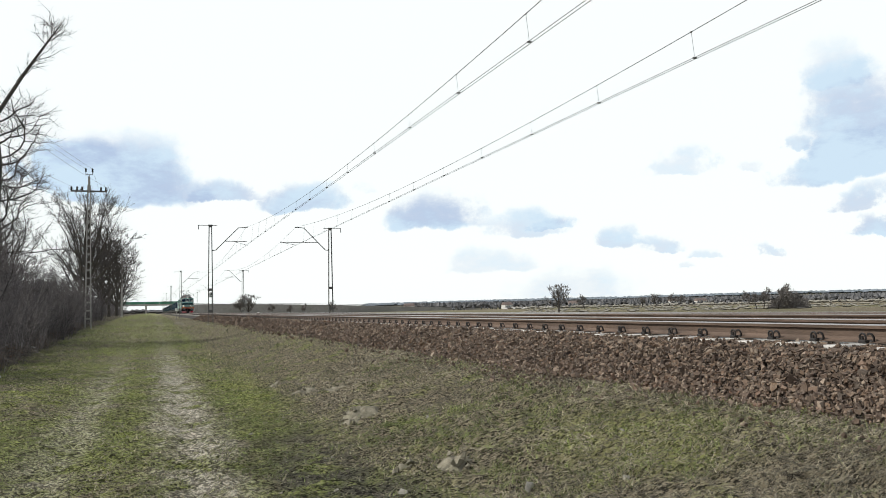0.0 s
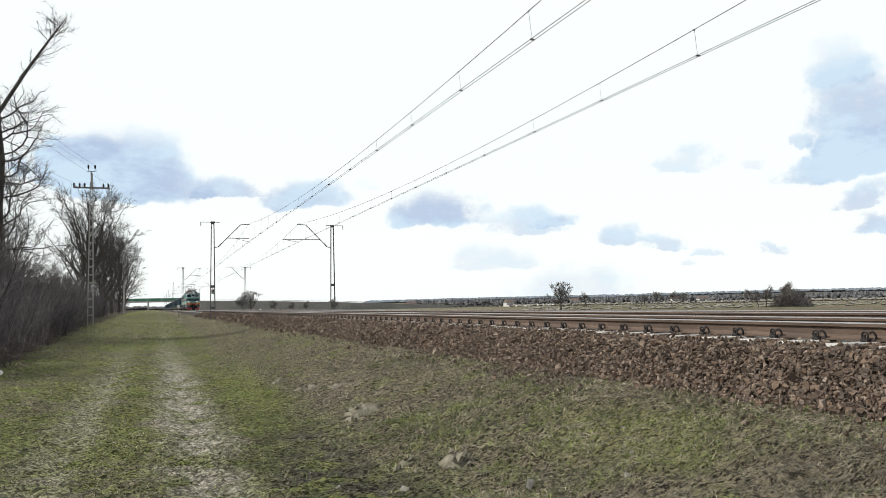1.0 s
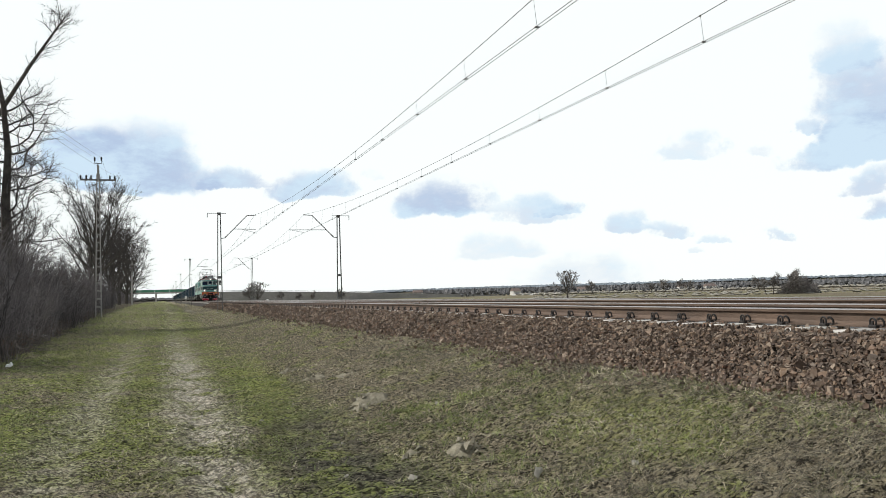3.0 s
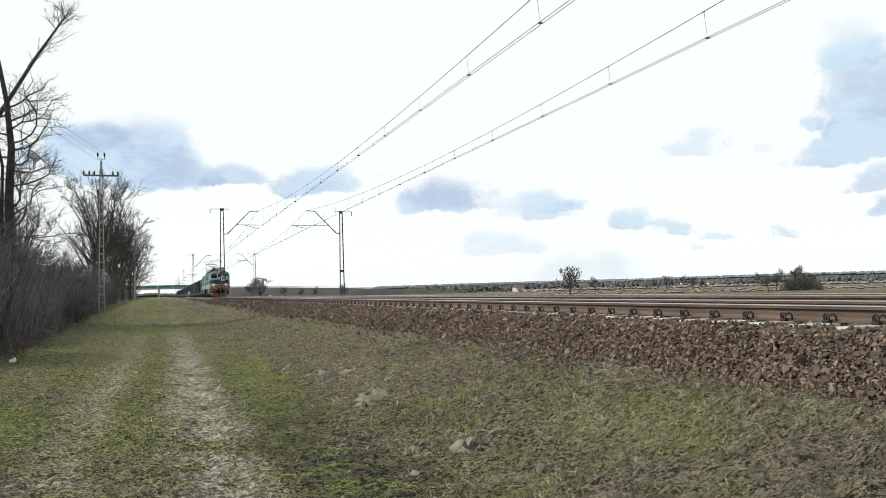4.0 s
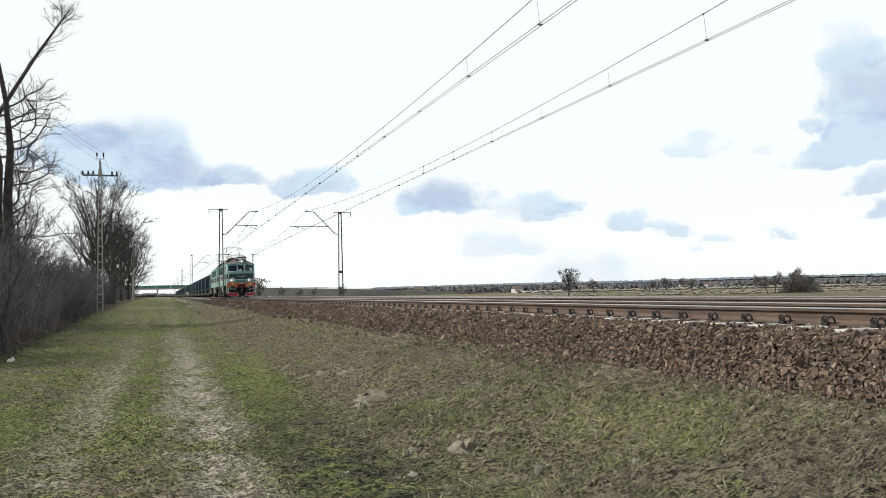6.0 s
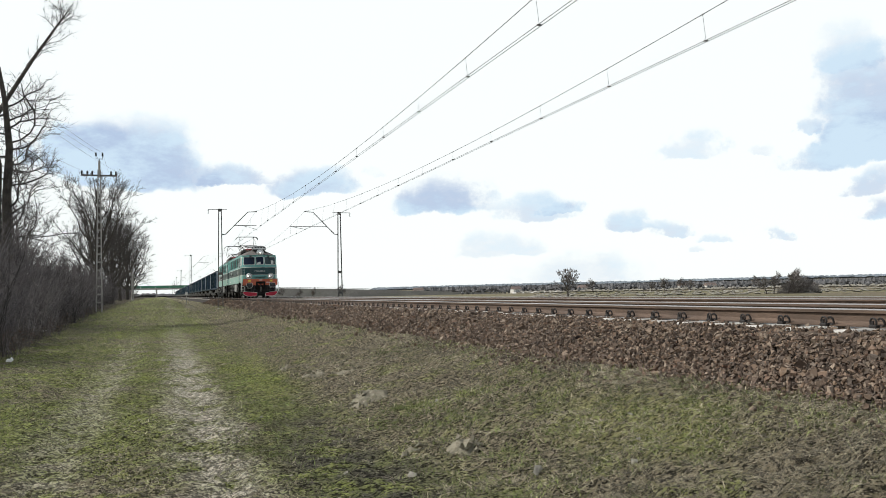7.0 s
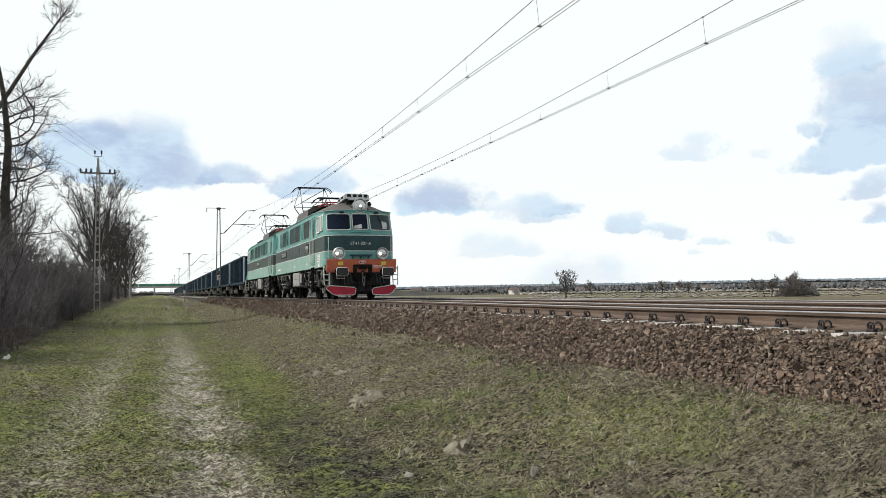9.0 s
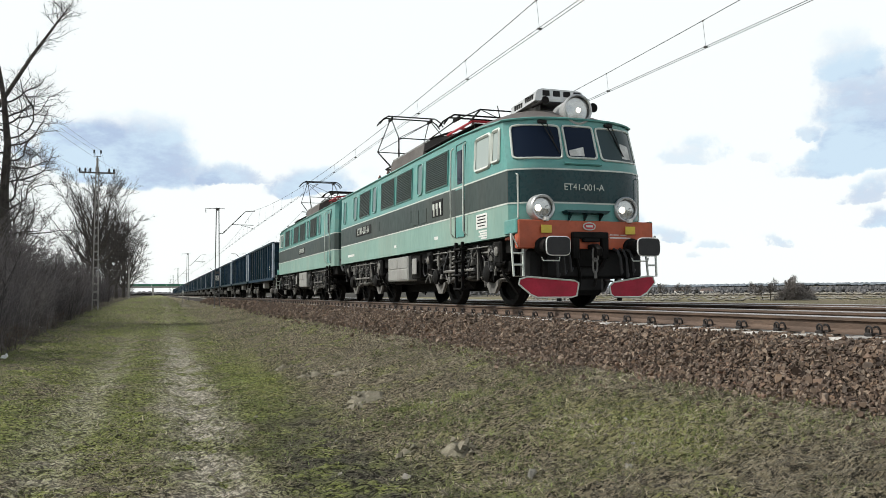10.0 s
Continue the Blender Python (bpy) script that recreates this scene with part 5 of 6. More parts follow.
TRAIN = []   # (object, distance of its origin behind the leading buffers, turned round)
leading = build_section(True)
TRAIN.append((leading, 0.0, 0))
trailing = build_section(False)
TRAIN.append((trailing, 2 * LEN, 180))
first = build_wagon()
wheel = wheel_mesh(.46, 6)
WAGON_AXLES = (1.62, 3.42, 10.62, 12.42)
for k in range(28):
    wg = first if k == 0 else copy_thing(first, pose(0, 0, 0))
    TRAIN.append((wg, 2 * LEN + 14.04 * k, 0))
for k, (wg, back, turned) in enumerate(TRAIN[2:]):
    for y in WAGON_AXLES:
        ob = part("wheelset", wheel, None, wg, at=pose(0, y, .46))
        if k < 8:
            WHEELS.append((ob, y, .46, 1))

# ---- trees and shrubs ----


def grow(rng, trunk, twigs, p, d, length, r, level, top, spread=.55, droop=0.0, rmin=.009, curl=.17):
    """A limb with its side shoots; thick wood goes into trunk, thin into twigs, the last shoots run to a point."""
    q, v = Vector(p), Vector(d).normalized()
    if level >= top:
        m = q + v * length * .5
        v = (v + Vector((rng.gauss(0, curl), rng.gauss(0, curl), rng.gauss(.1, curl)))).normalized()
        twigs.spike(q, m + v * length * .55, max(r, rmin))
        return
    pts = [q.copy()]
    n = 4 if level < 4 else 3
    for i in range(n):
        v = (v + Vector((rng.gauss(0, curl), rng.gauss(0, curl), rng.gauss(.05 - droop, curl * .75)))).normalized()
        q = q + v * (length / n)
        pts.append(q.copy())
    r = max(r, rmin)
    r1 = max(rmin * .6, r * (.62 if level < 4 else .5))
    (trunk if level < 2 else twigs).tube(pts, r, 7 if level == 0 else (5 if level == 1 else 3), r1=r1)
    kids = (4, 5, 5, 5, 6, 4)[level]
    for k in range(kids):
        t = rng.uniform(.25, 1.0) if k else 1.0
        i = min(n - 1, int(t * n))
        base = Vector(pts[i]).lerp(Vector(pts[i + 1]), t * n - i) if t < 1 else Vector(pts[-1])
        side = Vector((rng.gauss(0, 1), rng.gauss(0, 1), rng.gauss(.15, .5)))
        side = (side - v * side.dot(v)).normalized()
        w_ = spread * rng.uniform(.6, 1.35) * (1.0 if k else .35)
        grow(rng, trunk, twigs, base, v * math.cos(w_) + side * math.sin(w_), length * (rng.uniform(.55, .8) if level < 3 else rng.uniform(.45, .72)), r1 * rng.uniform(.55, .8) * (1.25 if not k else 1), level + 1, top, spread, droop, rmin, curl)


def build_tree(seed, height, r, top=5, spread=.6, lean=(0, 0), first=.32, rmin=.016, twig=None):
    rng = random.Random(seed)
    tree = thing("bare_tree", "leafless dark deciduous tree with a fine twig crown", "tree", group="bare trees")
    trunk, twigs = Shape(), Shape()
    grow(rng, trunk, twigs, Vector((0, 0, -.15)), Vector((*lean, 1)), height * first, r, 0, top, spread, 0.0, rmin)
    part("trunk", trunk, BARK, tree)
    part("crown", twigs, twig or TWIG, tree)
    return tree


def ground_at(x, y):
    return float(ground_z(np.array([x]), np.array([y]))[0])


def standing(x, y, turn=0, size=1.0):
    return pose(x, y, ground_at(x, y) - .03, 0, 0, turn) @ Matrix.Diagonal((size, size, size, 1))


def placed(ob, x, y, turn=0, size=1.0):
    ob.matrix_basis = standing(x, y, turn, size)
    return ob


def copied(ob, x, y, turn=0, size=1.0):
    """A copy that may also differ in size."""
    c = copy_thing(ob, pose(0, 0, 0))
    c.matrix_basis = standing(x, y, turn, size)
    return c


def build_bush(seed, height=3.4, stems=56):
    rng = random.Random(seed)
    bush = thing("bush", "dense leafless grey-brown thicket bush", "bush", group="hedge thicket")
    s = Shape()
    for _ in range(stems):
        a, q = rng.uniform(0, 6.28), 1.3 * math.sqrt(rng.random())
        p = Vector((q * math.cos(a), q * math.sin(a), 0))
        v = Vector((math.cos(a) * rng.uniform(-.1, .45), math.sin(a) * rng.uniform(-.1, .45), 1)).normalized()
        h = height * rng.uniform(.5, 1.0)
        pts = [p.copy()]
        for i in range(4):
            v = (v + Vector((rng.gauss(0, .13), rng.gauss(0, .13), .03))).normalized()
            p = p + v * h / 4
            pts.append(p.copy())
        s.tube(pts, .015, 3, r1=.005)
        for k in range(21):
            t = rng.uniform(.12, 1.0) * 3.99
            i = int(t)
            b = pts[i].lerp(pts[i + 1], t - i)
            out = Vector((rng.gauss(0, .6), rng.gauss(0, .6), rng.uniform(.1, .9))).normalized()
            m = b + out * rng.uniform(.2, .6)
            s.spike(b, m, .0075)
            s.spike(b.lerp(m, .5), m + Vector((rng.gauss(0, .2), rng.gauss(0, .2), rng.uniform(0, .3))), .005)
    for _ in range(160):   # dry stalks at the foot
        a, q = rng.uniform(0, 6.28), 1.6 * math.sqrt(rng.random())
        b = Vector((q * math.cos(a), q * math.sin(a), 0))
        s.spike(b, b + Vector((rng.gauss(0, .2), rng.gauss(0, .2), rng.uniform(.2, .9))), .007)
    part("crown", s, SHRUB, bush)
    return bush


BRAMBLE = surface("bramble_stalks", (.10, .084, .074), .95, 0, .3, 2, island=.5)


def build_bramble(seed):
    """A low tangle of dead stalks and a few russet leaves."""
    rng = random.Random(seed)
    bush = thing("bramble", "low tangle of dead brown bramble stalks", "bush", group="brambles at the hedge foot")
    s, lf = Shape(), Shape()
    for _ in range(190):
        a, q = rng.uniform(0, 6.28), 1.5 * math.sqrt(rng.random())
        b = Vector((q * math.cos(a), q * math.sin(a), 0))
        u = Vector((rng.gauss(0, .55), rng.gauss(0, .55), 0))
        h = rng.uniform(.15, .75)
        s.tube([b, b + u * .5 + Vector((0, 0, h)), b + u * 1.2 + Vector((0, 0, h * rng.uniform(.2, 1.1)))], .009, 3, r1=.005)
    for _ in range(160):
        a, q = rng.uniform(0, 6.28), 1.5 * math.sqrt(rng.random())
        b = Vector((q * math.cos(a), q * math.sin(a), rng.uniform(.05, .6)))
        e, g = Vector((rng.gauss(0, 1), rng.gauss(0, 1), rng.gauss(0, 1))).normalized() * .05, Vector((rng.gauss(0, 1), rng.gauss(0, 1), rng.gauss(0, 1))).normalized() * .04
        lf.put([b - e, b + g, b + e, b - g * .6], [(0, 1, 2, 3)])
    part("stalk_mass", s, BRAMBLE, bush)
    part("leaf_mass", lf, RUSTY, bush, "russet dead leaves")
    return bush


def build_hedge():
    rng = random.Random(8)
    low = [build_bramble(71), build_bramble(72)]
    for i in range(26):
        y = 19 + 2.0 * i + rng.uniform(-.6, .6)
        x = -12.2 - .4 * rng.random() - (.5 if y > 40 else 0) - (.012 * max(0, y - 40))
        if i < 2:
            placed(low[i], x, y, rng.uniform(0, 360), rng.uniform(.5, .8))
        else:
            copied(low[i % 2], x, y, rng.uniform(0, 360), rng.uniform(.5, .85))
    kinds = [build_bush(11), build_bush(12, 2.9, 50), build_bush(13, 3.8, 54)]
    spots = []
    for k in range(25):
        y = 21 + 2.6 * k + .035 * k * k + rng.uniform(-.8, .8)
        front = -11.9 - .012 * max(0, y - 30) if y < 66 else -13.3 + .004 * (y - 66)
        spots.append((front - rng.uniform(.6, 1.3), y, rng.uniform(.85, 1.08)))
        spots.append((front - rng.uniform(2.4, 3.4), y + rng.uniform(-1.5, 1.5), rng.uniform(1.05, 1.35)))
        if k % 2:
            spots.append((front - rng.uniform(4.6, 6.6), y + rng.uniform(-2, 2), rng.uniform(1.2, 1.6)))
    for y in range(118, 260, 18):
        spots.append((-14 - rng.uniform(0, 2) - .01 * (y - 112), y, rng.uniform(.9, 1.3)))
        spots.append((-17 - rng.uniform(0, 3), y + 5, rng.uniform(1.2, 1.6)))
    for i, (x, y, s) in enumerate(spots):
        k = kinds[i % 3]
        if i < 3:
            placed(k, x, y, rng.uniform(0, 360), s)
        else:
            copied(k, x, y, rng.uniform(0, 360), s)


def near_tree():
    """The tree at the edge of the track: a straight stem with fine side branches."""
    rng = random.Random(5)
    tree = thing("bare_tree", "leafless dark deciduous tree with a fine twig crown", "tree", group="bare trees")
    trunk, twigs = Shape(), Shape()
    stem = [(0, 0, -.15), (.03, 0, 2.5), (-.02, .05, 5.0), (.06, 0, 6.6), (-.1, .05, 8.2), (-.5, .05, 10.4)]
    trunk.tube(stem, .2, 8, r1=.05)
    trunk.tube([(-.1, 0, 2.2), (-.25, .1, 4.2), (-.22, .1, 6.0), (-.6, .2, 8.0)], .09, 6, r1=.03)
    limbs = 19
    for i in range(limbs):
        z = 3.6 + 4.6 * i / limbs
        a = rng.gauss(0, .55) + (math.pi if i % 3 == 2 else 0)
        k = max(j for j in range(5) if stem[j][2] <= z)
        b = Vector(stem[k]).lerp(Vector(stem[k + 1]), (z - stem[k][2]) / (stem[k + 1][2] - stem[k][2]))
        grow(rng, trunk, twigs, b, Vector((math.cos(a), math.sin(a), rng.uniform(-.05, .55))), rng.uniform(1.0, 1.5), .042, 2, 5, .95, .02, .0048, .34)
    part("trunk", trunk, BARK, tree)
    part("crown", twigs, TWIG, tree)
    tree.matrix_basis = pose(-14.55, 45, -2.05) @ Matrix.Diagonal((1.5, 1.5, 1.5, 1))


def leaning_tree():
    """Its neighbour, whose long limb leans over the track."""
    rng = random.Random(3)
    tree = build_tree(6, 10, .2, 4, .6, (-.12, .05), .45)
    limb, twigs = Shape(), Shape()
    pts = [(-.1, 0, 3.9), (.2, 0, 5.4), (1.5, 0, 7.75), (2.6, 0, 9.75), (3.3, 0, 10.9), (3.75, 0, 11.6)]
    limb.tube(pts, .12, 7, r1=.012)
    for i in range(15):
        t = rng.uniform(.62, 1) if i > 4 else rng.uniform(.3, .6)
        k = min(4, int(t * 5))
        b = Vector(pts[k]).lerp(Vector(pts[k + 1]), t * 5 - k)
        grow(rng, twigs, twigs, b, Vector((rng.uniform(-.2, .9), rng.gauss(0, .5), rng.uniform(.2, 1.0))), rng.uniform(.4, .85), .016, 3, 5, .8, 0.0, .006, .3)
    part("limb", limb, BARK, tree)
    part("limb_twig", twigs, TWIG, tree)["kind"] = "stuff"
    tree.matrix_basis = pose(-17.35, 45.5, -2.05) @ Matrix.Diagonal((1.5, 1.5, 1.5, 1))


def broad_tree(seed, height, wide, r, limbs, rmin=.016, twig=None, fork=.28, fine=7, curl=.2, open_to=88):
    """A short trunk that forks into limbs, which fan out and end in a domed crown."""
    rng = random.Random(seed)
    tree = thing("bare_tree", "leafless dark deciduous tree with a fine twig crown", "tree", group="bare trees")
    trunk, twigs = Shape(), Shape()
    lead = [Vector((rng.gauss(0, .008) * height, rng.gauss(0, .008) * height, height * k / 6 * .9 - .15)) for k in range(7)]
    lead[0] = Vector((0, 0, -.15))
    trunk.tube(lead, r, 8, r1=r * .08)
    for i in range(limbs):
        t = (i + .5) / limbs
        zb = height * (fork + (.62 - fork) * t * t)
        k = min(5, int((zb + .15) / (height * .15)))
        base = lead[k].lerp(lead[k + 1], (zb - lead[k].z) / (lead[k + 1].z - lead[k].z))
        a = i * 2.4 + rng.gauss(0, .3)
        # where the limb meets the dome
        tilt = radians(open_to - (open_to - 14) * t + rng.gauss(0, 6))
        mid = height * (.30 + .28)
        tip = Vector((math.cos(a) * math.sin(tilt) * wide / 2, math.sin(a) * math.sin(tilt) * wide / 2, mid + math.cos(tilt) * (height - mid) * rng.uniform(.85, 1.0)))
        if t < .25:
            tip.z -= height * rng.uniform(0, .2)
        pts = []
        for j in range(6):
            u = j / 5
            p = base.lerp(tip, u)
            p.z -= (tip - base).length * .10 * math.sin(u * math.pi) * (1 - t)
            if 0 < j < 5:
                p += Vector((rng.gauss(0, .02), rng.gauss(0, .02), rng.gauss(0, .015))) * height * .5
            pts.append(p)
        rr = r * (.45 - .18 * t)
        trunk.tube(pts, rr, 6, r1=rmin)
        span = (tip - base).length
        for k in range(fine):
            u = rng.uniform(.25, 1.0) if k else .98
            j = min(4, int(u * 5))
            b = pts[j].lerp(pts[j + 1], u * 5 - j)
            d = (pts[j + 1] - pts[j]).normalized() + Vector((rng.gauss(0, .55), rng.gauss(0, .55), rng.gauss(.25, .4)))
            grow(rng, trunk, twigs, b, d, span * (.34 - .16 * u) * rng.uniform(.8, 1.2), max(rmin, rr * .4 * (1.1 - u)), 3, 5, .6, 0.0, rmin, curl)
    part("trunk", trunk, BARK, tree)
    part("crown", twigs, twig or TWIG, tree)
    return tree


def build_trees():
    near_tree()
    leaning_tree()
    a = broad_tree(21, 13.9, 8.8, .36, 20, .0125, fine=8, curl=.26)
    placed(a, -13.9, 92)
    b = broad_tree(33, 12.2, 7.4, .30, 20, .0165, fork=.14, fine=7, curl=.26)
    placed(b, -13.9, 118)
    for x, y, turn, s in ((-19.5, 80, 120, .72), (-15.4, 104, 75, .72), (-20.5, 62, 250, .62)):
        copied(a, x, y, turn, s)
    for x, y, turn, s in ((-13.3, 150, 140, .98), (-13.6, 133, 200, .95), (-13.4, 175, 130, .95)):
        copied(b, x, y, turn, s)
    c = build_tree(45, 8.2, .10, 5, .5, (0, 0), .3, .012, SHRUB)
    placed(c, -15.6, 47, 200, .85)
    for x, y, turn, s in ((-16.5, 56, 10, .95), (-17.8, 64, 80, 1.1), (-15.4, 70, 300, .8), (-15.8, 40, 60, .75)):
        copied(c, x, y, turn, s)
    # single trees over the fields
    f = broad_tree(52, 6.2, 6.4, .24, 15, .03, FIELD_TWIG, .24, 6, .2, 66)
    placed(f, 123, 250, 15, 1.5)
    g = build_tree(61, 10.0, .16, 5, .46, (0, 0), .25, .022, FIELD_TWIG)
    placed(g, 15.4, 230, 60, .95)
    copied(f, 17.5, 232, 160, .95)
    for x, y, turn, s in ((38, 330, 10, .8), (50, 335, 100, .8), (62, 340, 190, 1.0), (45, 332, 40, .7)):
        copied(g, x, y, turn, s)
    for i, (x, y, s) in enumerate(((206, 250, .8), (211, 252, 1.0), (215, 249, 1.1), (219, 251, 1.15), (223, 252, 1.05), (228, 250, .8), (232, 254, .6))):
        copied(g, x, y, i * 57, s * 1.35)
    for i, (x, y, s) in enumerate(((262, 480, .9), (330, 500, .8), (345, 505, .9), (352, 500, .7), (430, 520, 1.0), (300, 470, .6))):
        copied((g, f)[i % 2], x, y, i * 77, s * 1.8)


def build_right_thicket():
    rng = random.Random(15)
    th = thing("thicket", "low grey-brown scrub thicket in the open field", "bush")
    s = Shape()
    for _ in range(4200):
        a, e, q = rng.uniform(0, 6.28), math.asin(rng.random()), rng.random() ** .4
        lump = .75 + .4 * float(vnoise(np.array(3 * math.cos(a) + 5), np.array(3 * e), 51))
        out = Vector((math.cos(a) * math.cos(e), math.sin(a) * math.cos(e), math.sin(e)))
        x, y = 221 + out.x * 9.5 * q * lump, 250 + out.y * 5 * q * lump
        b = Vector((x, y, ground_at(x, y) + out.z * 4.6 * q * lump))
        s.spike(b, b + (out + Vector((rng.gauss(0, .5), rng.gauss(0, .5), .5))).normalized() * rng.uniform(.7, 1.5), .06)
    part("crown", s, FIELD_TWIG, th)


WOODS = surface("far_wood", (.10, .098, .10), .95, 0, .2, .02, island=.3)
SCRUB = surface("dry_scrub", (.215, .198, .165), .95, 0, .15, .03, island=.1)
# blue-grey here is distance haze put into the wood colour
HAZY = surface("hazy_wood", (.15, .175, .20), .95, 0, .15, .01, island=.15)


def build_far_woods():
    rng = np.random.default_rng(9)

    def belt(name, label, mat, count, place, size, tall):
        v, f, n = [], [], 0
        for _ in range(count):
            x, y = place()
            z = ground_at(x, y)
            r = size * rng.uniform(.6, 1.3)
            h = tall * rng.uniform(.55, 1.15)
            turn = rng.uniform(0, 1.57)
            ring_ = [(x + r * math.cos(turn + 1.57 * j), y + r * math.sin(turn + 1.57 * j), z + h * rng.uniform(.35, .6)) for j in range(4)]
            v.append(np.array([(x, y, z - .5)] + ring_ + [(x + rng.uniform(-.4, .4) * r, y, z + h)]))
            f += [(n, n + 1 + (j + 1) % 4, n + 1 + j) for j in range(4)] + [(n + 5, n + 1 + j, n + 1 + (j + 1) % 4) for j in range(4)]
            n += 6
        me = bpy.data.meshes.new(name)
        me.from_pydata(np.concatenate(v).tolist(), [], f)
        me.materials.append(mat)
        tagged(new(name, me), label, "woods", kind="stuff")

    def ray(lo, hi, near, far):
        a = np.radians(rng.uniform(lo, hi))
        d = rng.uniform(near, far)
        return EYE[0] + d * math.sin(a), d * math.cos(a)
    belt("far_woods", "dark leafless woods along the horizon", WOODS, 5600, lambda: ray(17, 52, 1250, 1650), 4.6, 10.0)
    belt("far_woods", "pale brown reed and willow scrub beyond the fields", SCRUB, 900, lambda: ray(24, 52, 700, 1000), 2.4, 2.4)
    belt("far_woods", "grey scrub between the fields", WOODS, 240, lambda: ray(20, 52, 760, 950), 1.8, 5.0)
    belt("reed_bed", "low grey-tan reeds and dry weeds across the field", SCRUB, 500, lambda: ray(25, 56, 330, 600), 1.6, .7)
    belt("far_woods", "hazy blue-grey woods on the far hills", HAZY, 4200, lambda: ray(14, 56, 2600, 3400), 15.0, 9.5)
    belt("far_woods", "dark leafless woods beyond the bridge", WOODS, 420, lambda: ray(-8, 4, 900, 1300), 5.0, 4.5)


HOUSE = surface("house_plaster", (.5, .48, .45), .8, 0, .1, .5)
TILES = surface("house_roof", (.16, .12, .105), .8, 0, .2, 1)


def build_house(x, y, w, d, h, turn):
    ho = thing("house", "small white house with pitched roof far over the fields", "house", group="far houses")
    part("wall", Shape().box((-w / 2, -d / 2, -.5), (w / 2, d / 2, h), .03), HOUSE, ho)
    part("roof", Shape().prism([(-d / 2 - .4, h), (d / 2 + .4, h), (0, h + d * .42)], -w / 2 - .3, w / 2 + .3, lambda u, v, q: (q, u, v)), TILES, ho)
    for k in range(3):
        part("window", Shape().box((-w * .32 + k * w * .28, -d / 2 - .05, h * .35), (-w * .32 + k * w * .28 + 1.1, -d / 2 + .05, h * .35 + 1.3), .02), PANE, ho)
    placed(ho, x, y, turn)


def build_greenhouses():
    for k, (x, y, l) in enumerate(((300, 700, 26), (335, 712, 20), (560, 760, 40), (690, 740, 60))):
        g = thing("greenhouse", "long low white plastic tunnel in the fields", "greenhouse", group="plastic tunnels")
        arc = [(3 * math.cos(a), 1.6 * math.sin(a)) for a in np.linspace(0, math.pi, 9)]
        part("cover", Shape().prism(arc, 0, l, lambda u, v, q: (q, u, v - .1)), HOUSE, g)
        placed(g, x, y, -20)


# ---- bridge and its ramp ----
DECK_GREEN = surface("green_barrier", (.05, .20, .12), .6, 0, .15, .2)
BANK = surface("bank_grass", (.060, .057, .050), .95, 0, .3, .06, (.055, .058, .038), .5, .4, 2)


def build_bridge():
    br = thing("road_bridge", "concrete road bridge with green barrier over the railway", "bridge")
    y = 750
    part("deck", Shape().box((-75, y, 6.6), (22, y + 11, 7.9), .1), CONCRETE, br, "concrete deck")
    for k in range(8):
        x0 = -75 + k * 12
        part("barrier_panel", Shape().box((x0 + .1, y - .2, 7.9), (x0 + 11.9, y - .05, 10.1), .03), DECK_GREEN if k > 2 else CONCRETE, br)
    for x in (-38, -14, 12):
        part("pier", Shape().box((x - .7, y + 2, -2), (x + .7, y + 9, 6.6), .1), CONCRETE, br)
    ramp = Shape()
    crest = [(14, 7.1), (52, 7.0), (100, 5.7), (155, 3.9), (233, .6), (300, -2.6), (370, -6.4)]
    for x, z in crest:
        ramp.v += [(x, y + 12, z), (x, y, z), (x + (0 if x > 20 else 4), y - (z + 7) * 1.6, -7.0), (x, y + 40, -7)]
    n = len(crest)
    for i in range(n - 1):
        a, b = 4 * i, 4 * i + 4
        for u, v in ((0, 1), (1, 2), (3, 0)):
            ramp.f.append((a + u, a + v, b + v, b + u))
            ramp.m.append(0)
    ramp.f.append((0, 1, 2, 3))
    ramp.m.append(0)
    tagged(part("embankment", ramp, BANK), "long grassy road embankment rising to the bridge", "embankment", kind="structure")
    st = Shape().prism([(13.6, 7.25), (15.0, 7.25), (19.4, .2), (17.2, .2)], 0, .4, lambda u, v, q: (u, y - (7.3 - v) * 1.6 - .3 - q, v))
    part("slope_paving", st, CONCRETE, br, "pale paved strip down the bank", smooth=False)
    rl = Shape()
    for i in range(n - 2):
        (xa, za), (xb, zb) = crest[i], crest[i + 1]
        rl.box((-.5, -.06, -.15), (math.hypot(xb - xa, zb - za), .06, .15), 0, Matrix.Translation((xa, y + .5, za + .8)) @ Euler((0, -math.atan2(zb - za, xb - xa), 0)).to_matrix().to_4x4())
    tagged(part("guard_rail", rl, STEEL), "thin steel guard rail along the embankment road", "guard rail")


# ---- poles on the left ----
POLE = surface("pole_concrete", (.30, .285, .265), .9, 0, .2, 2, (.16, .14, .12), .4, .2, 30)


